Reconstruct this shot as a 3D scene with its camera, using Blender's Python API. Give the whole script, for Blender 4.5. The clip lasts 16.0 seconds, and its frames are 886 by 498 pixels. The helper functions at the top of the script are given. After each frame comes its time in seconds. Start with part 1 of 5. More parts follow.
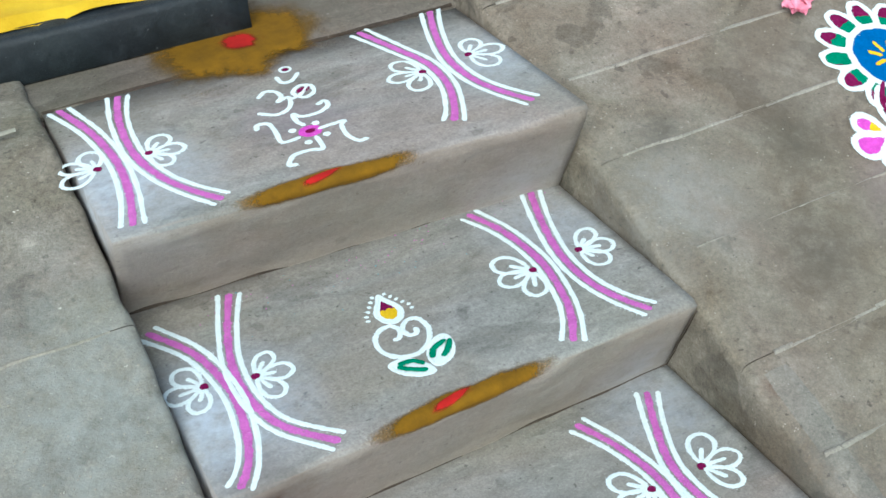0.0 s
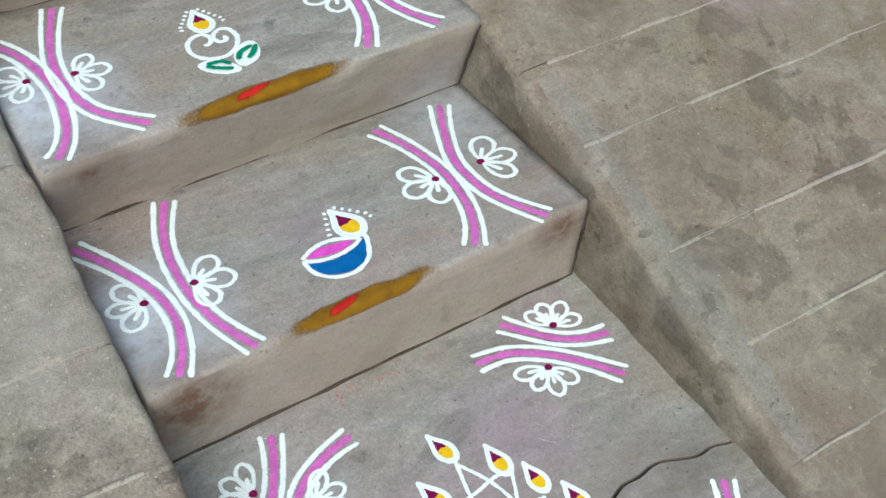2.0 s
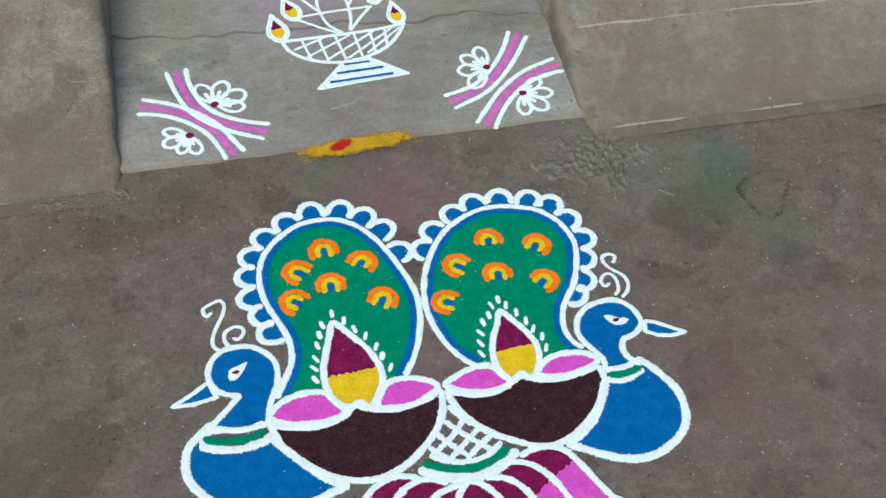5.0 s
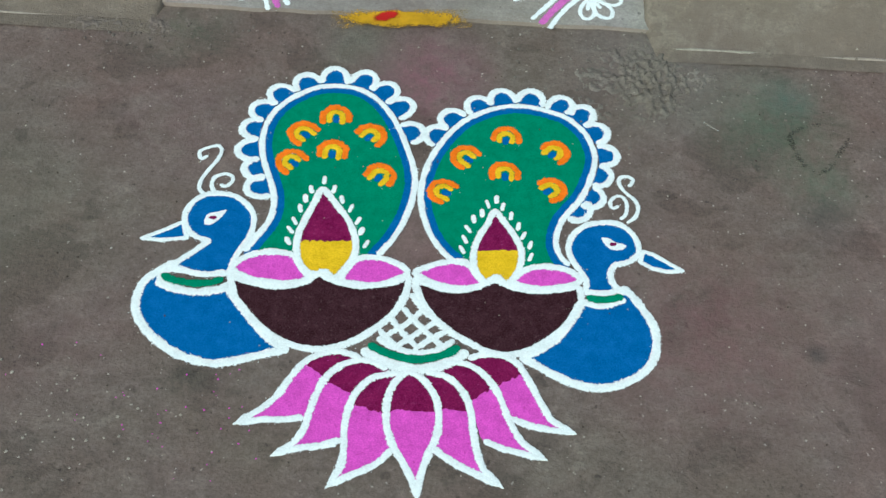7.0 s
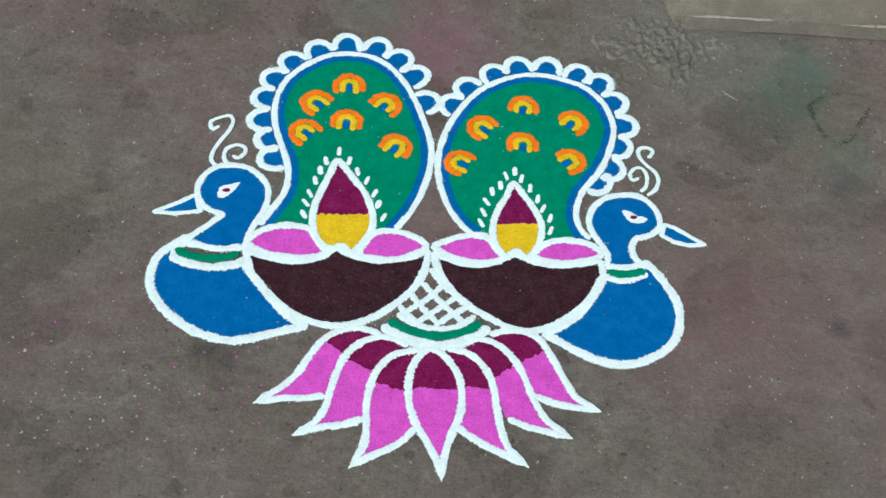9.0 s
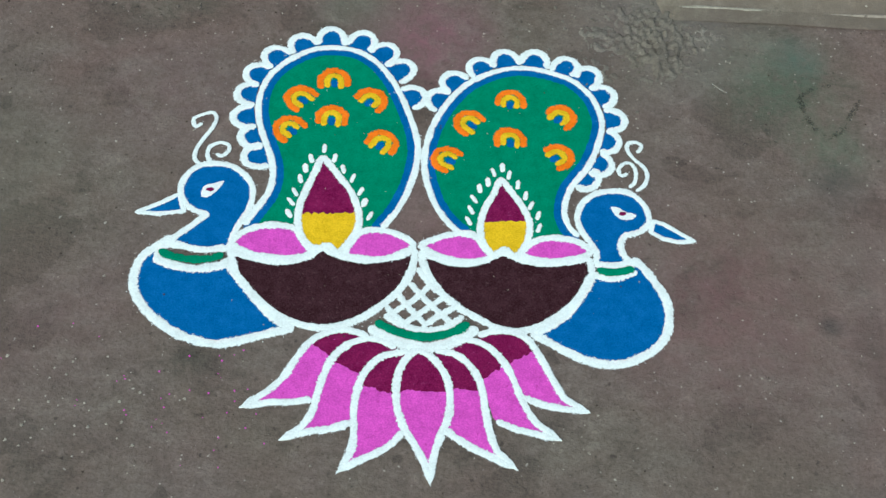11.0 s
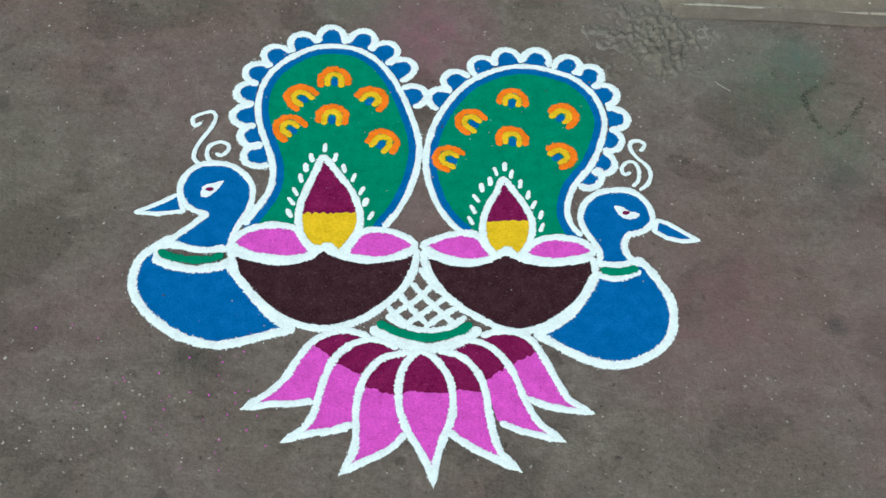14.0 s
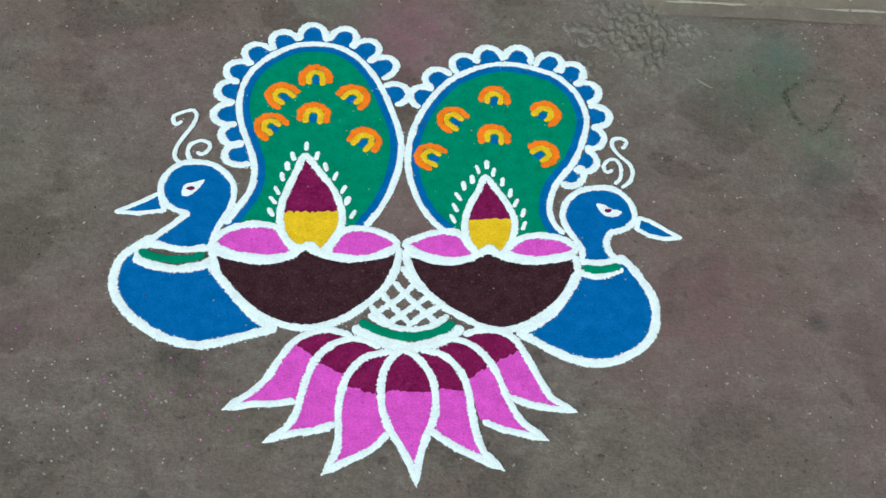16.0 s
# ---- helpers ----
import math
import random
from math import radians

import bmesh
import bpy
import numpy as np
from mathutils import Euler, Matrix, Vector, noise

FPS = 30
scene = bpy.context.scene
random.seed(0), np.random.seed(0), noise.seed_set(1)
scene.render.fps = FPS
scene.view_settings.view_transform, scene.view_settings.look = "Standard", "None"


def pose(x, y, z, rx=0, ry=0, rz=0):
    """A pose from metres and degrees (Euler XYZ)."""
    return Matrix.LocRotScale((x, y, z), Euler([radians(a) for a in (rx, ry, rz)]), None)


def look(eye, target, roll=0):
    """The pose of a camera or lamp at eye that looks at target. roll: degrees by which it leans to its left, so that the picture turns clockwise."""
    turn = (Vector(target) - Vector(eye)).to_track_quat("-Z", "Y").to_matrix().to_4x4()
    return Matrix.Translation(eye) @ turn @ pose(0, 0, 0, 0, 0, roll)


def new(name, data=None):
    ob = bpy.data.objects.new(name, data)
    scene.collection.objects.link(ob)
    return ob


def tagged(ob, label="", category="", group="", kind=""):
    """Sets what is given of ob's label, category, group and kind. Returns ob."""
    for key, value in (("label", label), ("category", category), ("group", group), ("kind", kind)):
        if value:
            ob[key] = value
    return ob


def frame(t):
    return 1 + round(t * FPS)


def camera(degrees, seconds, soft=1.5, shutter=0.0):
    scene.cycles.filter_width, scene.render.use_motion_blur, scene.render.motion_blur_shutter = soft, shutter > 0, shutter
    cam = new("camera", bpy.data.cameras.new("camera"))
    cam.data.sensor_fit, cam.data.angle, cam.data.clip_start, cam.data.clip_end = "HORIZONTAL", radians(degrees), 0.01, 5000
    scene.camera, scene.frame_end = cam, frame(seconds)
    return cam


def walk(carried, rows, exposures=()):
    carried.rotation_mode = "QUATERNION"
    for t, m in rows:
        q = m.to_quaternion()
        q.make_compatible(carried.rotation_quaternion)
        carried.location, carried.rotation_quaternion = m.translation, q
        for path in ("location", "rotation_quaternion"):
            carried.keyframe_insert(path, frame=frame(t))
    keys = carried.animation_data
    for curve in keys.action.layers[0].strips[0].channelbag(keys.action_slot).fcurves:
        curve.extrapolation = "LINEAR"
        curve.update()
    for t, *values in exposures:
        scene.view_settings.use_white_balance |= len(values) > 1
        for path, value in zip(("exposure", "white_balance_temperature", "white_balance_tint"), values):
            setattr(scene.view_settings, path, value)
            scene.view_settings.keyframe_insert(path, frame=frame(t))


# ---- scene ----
from mathutils.geometry import tessellate_polygon

cam = camera(40.7, 16.0)
PATH = [
    (0, (-0.492, 0.03, 1.357), (0.211, 1.489, 0.183), -4.2),
    (0.5, (-0.465, 0.004, 1.333), (0.213, 1.463, 0.144), -3.7),
    (1, (-0.466, -0.024, 1.315), (0.225, 1.354, 0.041), -2.4),
    (1.5, (-0.503, -0.132, 1.302), (0.241, 1.143, -0.048), 0.9),
    (2, (-0.532, -0.264, 1.307), (0.259, 0.966, -0.058), 0.5),
    (2.5, (-0.474, -0.384, 1.305), (0.252, 0.824, -0.114), 0.3),
    (3, (-0.381, -0.561, 1.279), (0.189, 0.682, -0.18), 1.5),
    (3.5, (-0.332, -0.675, 1.281), (0.193, 0.591, -0.177), -1.1),
    (4, (-0.326, -0.842, 1.251), (0.191, 0.439, -0.195), -0.1),
    (4.5, (-0.304, -0.961, 1.245), (0.196, 0.268, -0.251), -0.3),
    (5, (-0.202, -1.11, 1.214), (0.144, 0.165, -0.288), 3.5),
    (5.2, (-0.171, -1.155, 1.209), (0.084, 0.101, -0.326), 4.0),
    (7.3, (0.031, -1.119, 1.151), (0.074, 0.058, -0.466), 4.5),
    (7.5, (0.023, -1.113, 1.152), (0.063, 0.044, -0.479), 4.0),
    (8, (0.006, -1.091, 1.148), (0.092, 0.057, -0.488), 5.8),
    (8.5, (-0.009, -1.086, 1.147), (0.108, 0.054, -0.492), 7.1),
    (9, (-0.024, -1.095, 1.143), (0.071, 0.046, -0.497), 6.7),
    (9.2, (-0.035, -1.085, 1.154), (0.081, 0.038, -0.497), 7.5),
    (11.3, (-0.022, -1.061, 1.145), (0.094, 0.042, -0.52), 7.3),
    (11.5, (-0.026, -1.061, 1.143), (0.096, 0.049, -0.516), 7.5),
    (12, (-0.023, -1.064, 1.142), (0.098, 0.054, -0.512), 6.9),
    (12.5, (-0.02, -1.063, 1.142), (0.104, 0.054, -0.512), 6.8),
    (13, (-0.023, -1.055, 1.144), (0.102, 0.043, -0.522), 7.0),
    (13.5, (-0.026, -1.055, 1.141), (0.088, 0.044, -0.527), 6.9),
    (14, (-0.028, -1.055, 1.136), (0.093, 0.049, -0.527), 7.4),
    (14.5, (-0.027, -1.049, 1.136), (0.096, 0.043, -0.535), 7.4),
    (15, (-0.024, -1.044, 1.139), (0.116, 0.041, -0.536), 7.6),
    (15.5, (-0.027, -1.047, 1.137), (0.119, 0.041, -0.536), 8.2),
    (16, (-0.026, -1.05, 1.137), (0.122, 0.046, -0.529), 8.4),
]
EXPOSURES = [(0.0, 0.48, 6050, 1), (2.0, 0.42, 6500, 6), (3.5, 0.36, 6550, 6), (5.0, 0.22, 6450, 3), (7.5, 0.24, 6430, 0), (16.0, 0.24, 6430, 0)]
walk(cam, [(t, look(eye, target, roll)) for t, eye, target, roll in PATH], EXPOSURES)

# ---- light ----
world = bpy.data.worlds.new("overcast_sky")
scene.world = world
world.use_nodes = True
wn = world.node_tree
sky = wn.nodes.new("ShaderNodeTexSky")
sky.sky_type, sky.sun_disc = "NISHITA", False
sky.sun_elevation, sky.sun_rotation = radians(41), radians(209)
sky.air_density, sky.dust_density = 1.2, 1.2
wn.links.new(sky.outputs["Color"], wn.nodes["Background"].inputs["Color"])
wn.nodes["Background"].inputs["Strength"].default_value = 0.14
sun = new("sun", bpy.data.lights.new("sun", "SUN"))
sun.data.energy, sun.data.angle, sun.data.color = 3.0, radians(50), (1.0, 0.985, 0.945)
sun.matrix_world = look((-2.2, -3.7, 4.2), (0, 0.3, 0))


# ---- materials ----
def material(name, rough=0.85):
    m = bpy.data.materials.new(name)
    m.use_nodes = True
    b = m.node_tree.nodes["Principled BSDF"]
    b.inputs["Roughness"].default_value = rough
    b.inputs["Specular IOR Level"].default_value = 0.25
    return m, m.node_tree.nodes, m.node_tree.links, b


def noise_node(nodes, links, coord, scale, detail=6.0, rough=0.6, distort=0.0):
    n = nodes.new("ShaderNodeTexNoise")
    n.inputs["Scale"].default_value, n.inputs["Detail"].default_value = scale, detail
    n.inputs["Roughness"].default_value, n.inputs["Distortion"].default_value = rough, distort
    links.new(coord, n.inputs["Vector"])
    return n.outputs["Fac"]


def ramp_node(nodes, links, fac, stops):
    r = nodes.new("ShaderNodeValToRGB")
    el = r.color_ramp.elements
    while len(el) < len(stops):
        el.new(0.5)
    for e, (p, c) in zip(el, stops):
        e.position, e.color = p, (*c, 1) if len(c) == 3 else c
    links.new(fac, r.inputs["Fac"])
    return r.outputs["Color"]


def mix_node(nodes, links, fac, a, b, mode="MIX"):
    x = nodes.new("ShaderNodeMix")
    x.data_type, x.blend_type = "RGBA", mode
    for sock, v in ((x.inputs[0], fac), (x.inputs[6], a), (x.inputs[7], b)):
        if isinstance(v, (int, float)):
            sock.default_value = v
        elif isinstance(v, tuple):
            sock.default_value = (*v, 1)
        else:
            links.new(v, sock)
    return x.outputs[2]


def bump_node(nodes, links, height, strength, distance, normal=None):
    b = nodes.new("ShaderNodeBump")
    b.inputs["Strength"].default_value, b.inputs["Distance"].default_value = strength, distance
    links.new(height, b.inputs["Height"])
    if normal is not None:
        links.new(normal, b.inputs["Normal"])
    return b.outputs["Normal"]


def stone(name, dark, mid, light, stain, stain_amount=0.5, streak=(1.0, 1.0, 1.0), grit=1.0, rough=0.88, pale=(0.5, 0.47, 0.42), spots=(), blotch=5.0, splash=None, marks=0.0):
    """Worn cement or stone: broad patches, mottling, fine grain, stains and pale grit."""
    m, n, l, b = material(name, rough)
    co = n.new("ShaderNodeNewGeometry").outputs["Position"]
    mp = n.new("ShaderNodeMapping")
    mp.inputs["Scale"].default_value = streak
    l.new(co, mp.inputs["Vector"])
    sv = mp.outputs["Vector"]
    broad = noise_node(n, l, sv, blotch, 6, 0.62, 0.6)
    mottle = noise_node(n, l, sv, 26.0, 8, 0.65, 0.3)
    fine = noise_node(n, l, co, 320.0, 4, 0.7)
    speck = noise_node(n, l, co, 150.0, 3, 0.5)
    col = ramp_node(n, l, mottle, [(0.18, dark), (0.5, mid), (0.84, light)])
    patch = ramp_node(n, l, broad, [(0.42, (0, 0, 0)), (0.66, (1, 1, 1))])
    k = n.new("ShaderNodeMath")
    k.operation = "MULTIPLY"
    k.inputs[1].default_value = stain_amount
    l.new(patch, k.inputs[0])
    col = mix_node(n, l, k.outputs[0], col, stain)
    grain = ramp_node(n, l, fine, [(0.3, (0.62, 0.62, 0.62)), (0.7, (1.3, 1.3, 1.3))])
    col = mix_node(n, l, 0.55, col, grain, "MULTIPLY")
    sand = ramp_node(n, l, noise_node(n, l, co, 130.0, 6, 0.8), [(0.34, (0.66, 0.65, 0.64)), (0.5, (1, 1, 1)), (0.68, (1.32, 1.32, 1.31))])
    col = mix_node(n, l, min(0.95, 0.36 + 0.2 * grit), col, sand, "MULTIPLY")
    bits = ramp_node(n, l, speck, [(0.70, (0, 0, 0)), (0.75, (1, 1, 1))])
    kb = n.new("ShaderNodeMath")
    kb.operation = "MULTIPLY"
    kb.inputs[1].default_value = min(0.9, 0.5 * grit)
    l.new(bits, kb.inputs[0])
    col = mix_node(n, l, kb.outputs[0], col, pale)
    pits = ramp_node(n, l, noise_node(n, l, co, 95.0, 4, 0.6), [(0.28, (0.35, 0.35, 0.35)), (0.36, (1, 1, 1))])
    col = mix_node(n, l, 0.8, col, pits, "MULTIPLY")
    hue = ramp_node(n, l, noise_node(n, l, co, 2.6, 4, 0.6, 0.8), [(0.36, (0.95, 1.0, 0.93)), (0.52, (1, 1, 1)), (0.66, (1.07, 0.97, 0.97))])
    col = mix_node(n, l, 0.8, col, hue, "MULTIPLY")
    edge = noise_node(n, l, co, 34.0, 6, 0.7)
    if marks:
        # damp patches with a clear rim, drip spots, and pale scuffs
        damp = ramp_node(n, l, noise_node(n, l, sv, 6.5, 7, 0.55, 0.4), [(0.57, (1, 1, 1)), (0.595, (0.62, 0.62, 0.61))])
        col = mix_node(n, l, marks, col, damp, "MULTIPLY")
        drips = ramp_node(n, l, noise_node(n, l, co, 24.0, 3, 0.4), [(0.70, (1, 1, 1)), (0.72, (0.55, 0.55, 0.55))])
        col = mix_node(n, l, marks, col, drips, "MULTIPLY")
        scuff = ramp_node(n, l, noise_node(n, l, sv, 15.0, 9, 0.75, 0.5), [(0.55, (1, 1, 1)), (0.63, (1.3, 1.3, 1.3))])
        col = mix_node(n, l, marks, col, scuff, "MULTIPLY")
    if splash:
        geo = n.new("ShaderNodeNewGeometry")
        axis = n.new("ShaderNodeSeparateXYZ")
        l.new(geo.outputs["True Normal"], axis.inputs[0])
        steep = n.new("ShaderNodeMapRange")
        steep.inputs["From Min"].default_value, steep.inputs["From Max"].default_value = 0.85, 0.35
        steep.inputs["To Max"].default_value = 0.55
        l.new(axis.outputs["Z"], steep.inputs["Value"])
        dusty = n.new("ShaderNodeMath")
        dusty.operation = "MULTIPLY"
        l.new(steep.outputs["Result"], dusty.inputs[0])
        l.new(ramp_node(n, l, edge, [(0.2, (0.55, 0.55, 0.55)), (0.6, (1, 1, 1))]), dusty.inputs[1])
        col = mix_node(n, l, dusty.outputs[0], col, splash)
    for at, radius, tint, amount in spots:
        far = n.new("ShaderNodeVectorMath")
        far.operation = "DISTANCE"
        far.inputs[1].default_value = at
        l.new(co, far.inputs[0])
        near = n.new("ShaderNodeMapRange")
        near.inputs["From Min"].default_value, near.inputs["From Max"].default_value = radius, radius * 0.1
        near.inputs["To Max"].default_value = 0.75
        l.new(far.outputs["Value"], near.inputs["Value"])
        cut = n.new("ShaderNodeMath")
        cut.operation = "MULTIPLY"
        l.new(near.outputs["Result"], cut.inputs[0])
        l.new(ramp_node(n, l, edge, [(0.32, (0.25, 0.25, 0.25)), (0.66, (1, 1, 1))]), cut.inputs[1])
        k2 = n.new("ShaderNodeMath")
        k2.operation = "MULTIPLY"
        k2.inputs[1].default_value = amount
        l.new(cut.outputs[0], k2.inputs[0])
        col = mix_node(n, l, k2.outputs[0], col, tint)
    l.new(col, b.inputs["Base Color"])
    n1 = bump_node(n, l, mottle, 0.45 + 0.03 * grit, 0.005)
    n2 = bump_node(n, l, fine, min(1.0, 0.5 * grit), 0.0018, n1)
    l.new(n2, b.inputs["Normal"])
    return m


def powder(name, colour, vary=0.22, thin=None):
    """Coloured chalk powder: grainy, matt, slightly uneven in depth."""
    m, n, l, b = material(name, 0.95)
    b.inputs["Specular IOR Level"].default_value = 0.0
    co = n.new("ShaderNodeNewGeometry").outputs["Position"]
    fine = noise_node(n, l, co, 650.0, 3, 0.6)
    soft = noise_node(n, l, co, 60.0, 5, 0.6)
    lo = tuple(c * (1 - vary) for c in colour)
    hi = tuple(min(1.0, c * (1 + vary) + 0.01) for c in colour)
    col = ramp_node(n, l, fine, [(0.39, lo), (0.61, hi)])
    col = mix_node(n, l, 0.5, col, ramp_node(n, l, soft, [(0.3, lo), (0.7, hi)]))
    if thin:
        gap = ramp_node(n, l, noise_node(n, l, co, 210.0, 4, 0.7), [(0.58, (0, 0, 0)), (0.70, (0.8, 0.8, 0.8))])
        col = mix_node(n, l, gap, col, thin)
    l.new(col, b.inputs["Base Color"])
    l.new(bump_node(n, l, fine, 0.5, 0.0010), b.inputs["Normal"])
    thick = n.new("ShaderNodeAttribute")
    thick.attribute_name = "body"
    loose = n.new("ShaderNodeMath")
    loose.operation = "MULTIPLY_ADD"
    loose.inputs[1].default_value = 2.6
    l.new(noise_node(n, l, co, 420.0, 5, 0.75), loose.inputs[0])
    l.new(thick.outputs["Fac"], loose.inputs[2])
    cover = n.new("ShaderNodeMapRange")
    cover.inputs["From Min"].default_value, cover.inputs["From Max"].default_value = 1.56, 1.74
    l.new(loose.outputs[0], cover.inputs["Value"])
    full = n.new("ShaderNodeMath")
    full.operation = "GREATER_THAN"
    full.inputs[1].default_value = 0.99
    l.new(thick.outputs["Fac"], full.inputs[0])
    both = n.new("ShaderNodeMath")
    both.operation = "MAXIMUM"
    l.new(cover.outputs["Result"], both.inputs[0])
    l.new(full.outputs[0], both.inputs[1])
    l.new(both.outputs[0], b.inputs["Alpha"])
    return m


CHALKY, LILAC, RUST, GREENISH = (0.40, 0.44, 0.49), (0.26, 0.17, 0.23), (0.10, 0.06, 0.04), (0.06, 0.12, 0.075)
STEP = stone("worn_cement", (0.150, 0.144, 0.133), (0.232, 0.223, 0.207), (0.31, 0.30, 0.282), (0.235, 0.197, 0.160), 0.6, (0.6, 1.3, 1.0), 0.5, splash=(0.235, 0.185, 0.147), marks=0.5, spots=[
    ((-0.29, 1.12, 0.355), 0.15, CHALKY, 1.5), ((-0.28, 1.42, 0.53), 0.15, CHALKY, 1.5), ((-0.28, 0.82, 0.20), 0.14, CHALKY, 1.4),
    ((0.29, 1.45, 0.53), 0.13, CHALKY, 0.8), ((0.27, 1.25, 0.355), 0.13, CHALKY, 0.7), ((0.28, 0.98, 0.20), 0.12, CHALKY, 0.8), ((-0.23, 0.6, 0.03), 0.13, CHALKY, 0.5),
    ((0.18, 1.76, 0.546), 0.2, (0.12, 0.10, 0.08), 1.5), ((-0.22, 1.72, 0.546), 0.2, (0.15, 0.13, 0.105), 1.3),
    ((0.0, 0.22, 0.01), 0.30, (0.135, 0.115, 0.102), 1.1), ((-0.02, 1.44, 0.53), 0.10, (0.17, 0.125, 0.16), 0.8), ((0.25, 0.36, 0.02), 0.10, (0.11, 0.098, 0.085), 1.0), ((0.12, 0.32, 0.02), 0.14, (0.15, 0.135, 0.115), 0.8), ((-0.2, 0.45, 0.03), 0.12, (0.16, 0.145, 0.125), 0.7), ((0.2, 0.42, 0.03), 0.10, (0.17, 0.15, 0.12), 0.7), ((-0.06, 0.45, 0.03), 0.12, LILAC, 0.8), ((0.10, 0.53, 0.03), 0.12, LILAC, 0.8), ((0.26, 0.69, 0.04), 0.07, LILAC, 0.6), ((-0.03, 0.86, 0.20), 0.07, LILAC, 0.5),
    ((-0.28, 0.70, 0.15), 0.085, RUST, 2.0), ((-0.27, 1.0, 0.31), 0.07, RUST, 1.3), ((0.29, 0.71, 0.17), 0.06, RUST, 1.8), ((-0.29, 1.30, 0.45), 0.07, RUST, 0.6)])
RAMP = stone("ramp_cement", (0.135, 0.116, 0.092), (0.208, 0.183, 0.148), (0.288, 0.258, 0.216), (0.125, 0.094, 0.063), 0.75, (1, 1, 1), 1.3, blotch=5.0, marks=0.8, pale=(0.42, 0.38, 0.32), spots=[
    ((0.62, 1.08, 0.37), 0.22, (0.120, 0.096, 0.068), 1.3), ((0.50, 0.93, 0.31), 0.14, (0.125, 0.10, 0.072), 1.1), ((0.85, 0.90, 0.30), 0.25, (0.14, 0.114, 0.088), 1.0), ((0.75, 1.30, 0.46), 0.22, (0.128, 0.103, 0.078), 1.2),
    # tints that darken the lower ramp towards the ground's brown
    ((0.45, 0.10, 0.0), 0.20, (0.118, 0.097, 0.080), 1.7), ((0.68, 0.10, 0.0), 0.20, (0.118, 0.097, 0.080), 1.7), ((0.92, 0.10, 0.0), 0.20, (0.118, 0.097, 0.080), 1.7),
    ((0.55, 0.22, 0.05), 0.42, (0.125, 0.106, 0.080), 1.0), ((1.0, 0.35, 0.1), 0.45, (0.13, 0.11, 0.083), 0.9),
    ((0.84, 0.98, 0.33), 0.2, LILAC, 0.7), ((0.385, 0.55, 0.16), 0.09, (0.15, 0.155, 0.145), 0.9), ((0.37, 0.75, 0.24), 0.08, (0.15, 0.155, 0.145), 0.8),
    ((0.36, 0.86, 0.29), 0.02, RUST, 1.4), ((0.42, 1.15, 0.40), 0.16, (0.26, 0.26, 0.24), 0.9), ((0.55, 1.0, 0.34), 0.09, (0.09, 0.078, 0.06), 1.4), ((0.66, 1.17, 0.41), 0.09, (0.09, 0.078, 0.06), 1.4), ((0.47, 1.26, 0.44), 0.07, (0.095, 0.085, 0.068), 1.3), ((0.52, 0.68, 0.22), 0.12, (0.12, 0.10, 0.075), 1.0)])
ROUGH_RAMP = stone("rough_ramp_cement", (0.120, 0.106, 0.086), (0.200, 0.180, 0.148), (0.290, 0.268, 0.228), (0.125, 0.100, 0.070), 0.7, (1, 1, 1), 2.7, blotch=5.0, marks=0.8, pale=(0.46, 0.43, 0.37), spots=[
    # darker brown round the foot, close to the ground's tone
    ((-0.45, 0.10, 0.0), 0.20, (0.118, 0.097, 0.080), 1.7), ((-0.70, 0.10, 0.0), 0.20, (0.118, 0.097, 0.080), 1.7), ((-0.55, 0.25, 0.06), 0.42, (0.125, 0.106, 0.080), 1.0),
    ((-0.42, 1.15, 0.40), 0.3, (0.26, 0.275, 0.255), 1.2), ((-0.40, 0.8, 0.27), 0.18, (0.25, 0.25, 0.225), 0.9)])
GROUND = stone("trodden_earth_cement", (0.072, 0.056, 0.048), (0.122, 0.0985, 0.085), (0.173, 0.146, 0.126), (0.114, 0.084, 0.071), 0.85, (1, 1.15, 1), 1.2, blotch=6.0, marks=0.6, spots=[
    ((0.03, 0.03, 0), 0.12, (0.19, 0.07, 0.10), 0.95), ((0.37, -0.36, 0), 0.20, (0.15, 0.075, 0.078), 0.8), ((-0.27, -0.08, 0), 0.14, (0.14, 0.07, 0.08), 0.4), ((-0.55, -0.25, 0), 0.25, (0.10, 0.10, 0.075), 0.7), ((-0.36, -0.42, 0), 0.12, (0.13, 0.075, 0.075), 0.5),
    ((0.50, -0.02, 0), 0.13, GREENISH, 0.8), ((0.55, -0.13, 0), 0.07, GREENISH, 0.7), ((-0.05, 0.08, 0), 0.08, GREENISH, 0.4), ((0.548, -0.180, 0), 0.048, (0.050, 0.046, 0.041), 1.15), ((-0.212, -0.455, 0), 0.035, (0.035, 0.035, 0.028), 1.3), ((0.03, -0.26, 0), 0.09, (0.165, 0.10, 0.10), 0.8), ((0.62, -0.40, 0), 0.25, (0.155, 0.10, 0.095), 0.7), ((0.53, 0.025, 0), 0.05, (0.07, 0.10, 0.08), 1.2),
    ((0.35, 0.06, 0), 0.15, (0.15, 0.142, 0.125), 0.9), ((0.50, -0.385, 0), 0.02, (0.03, 0.03, 0.03), 1.2), ((-0.30, 0.10, 0), 0.10, GREENISH, 0.4)])
DIRT = stone("crevice_dirt", (0.026, 0.019, 0.014), (0.046, 0.034, 0.025), (0.078, 0.060, 0.045), (0.038, 0.027, 0.02), 0.4)
PLINTH = stone("plinth_cement", (0.09, 0.077, 0.062), (0.135, 0.116, 0.095), (0.19, 0.166, 0.138), (0.12, 0.098, 0.075), 0.6, (0.6, 1.3, 1.0), 0.8, marks=0.6)
MORTAR = stone("pale_mortar", (0.18, 0.165, 0.135), (0.26, 0.24, 0.20), (0.34, 0.315, 0.27), (0.18, 0.16, 0.13), 0.4)
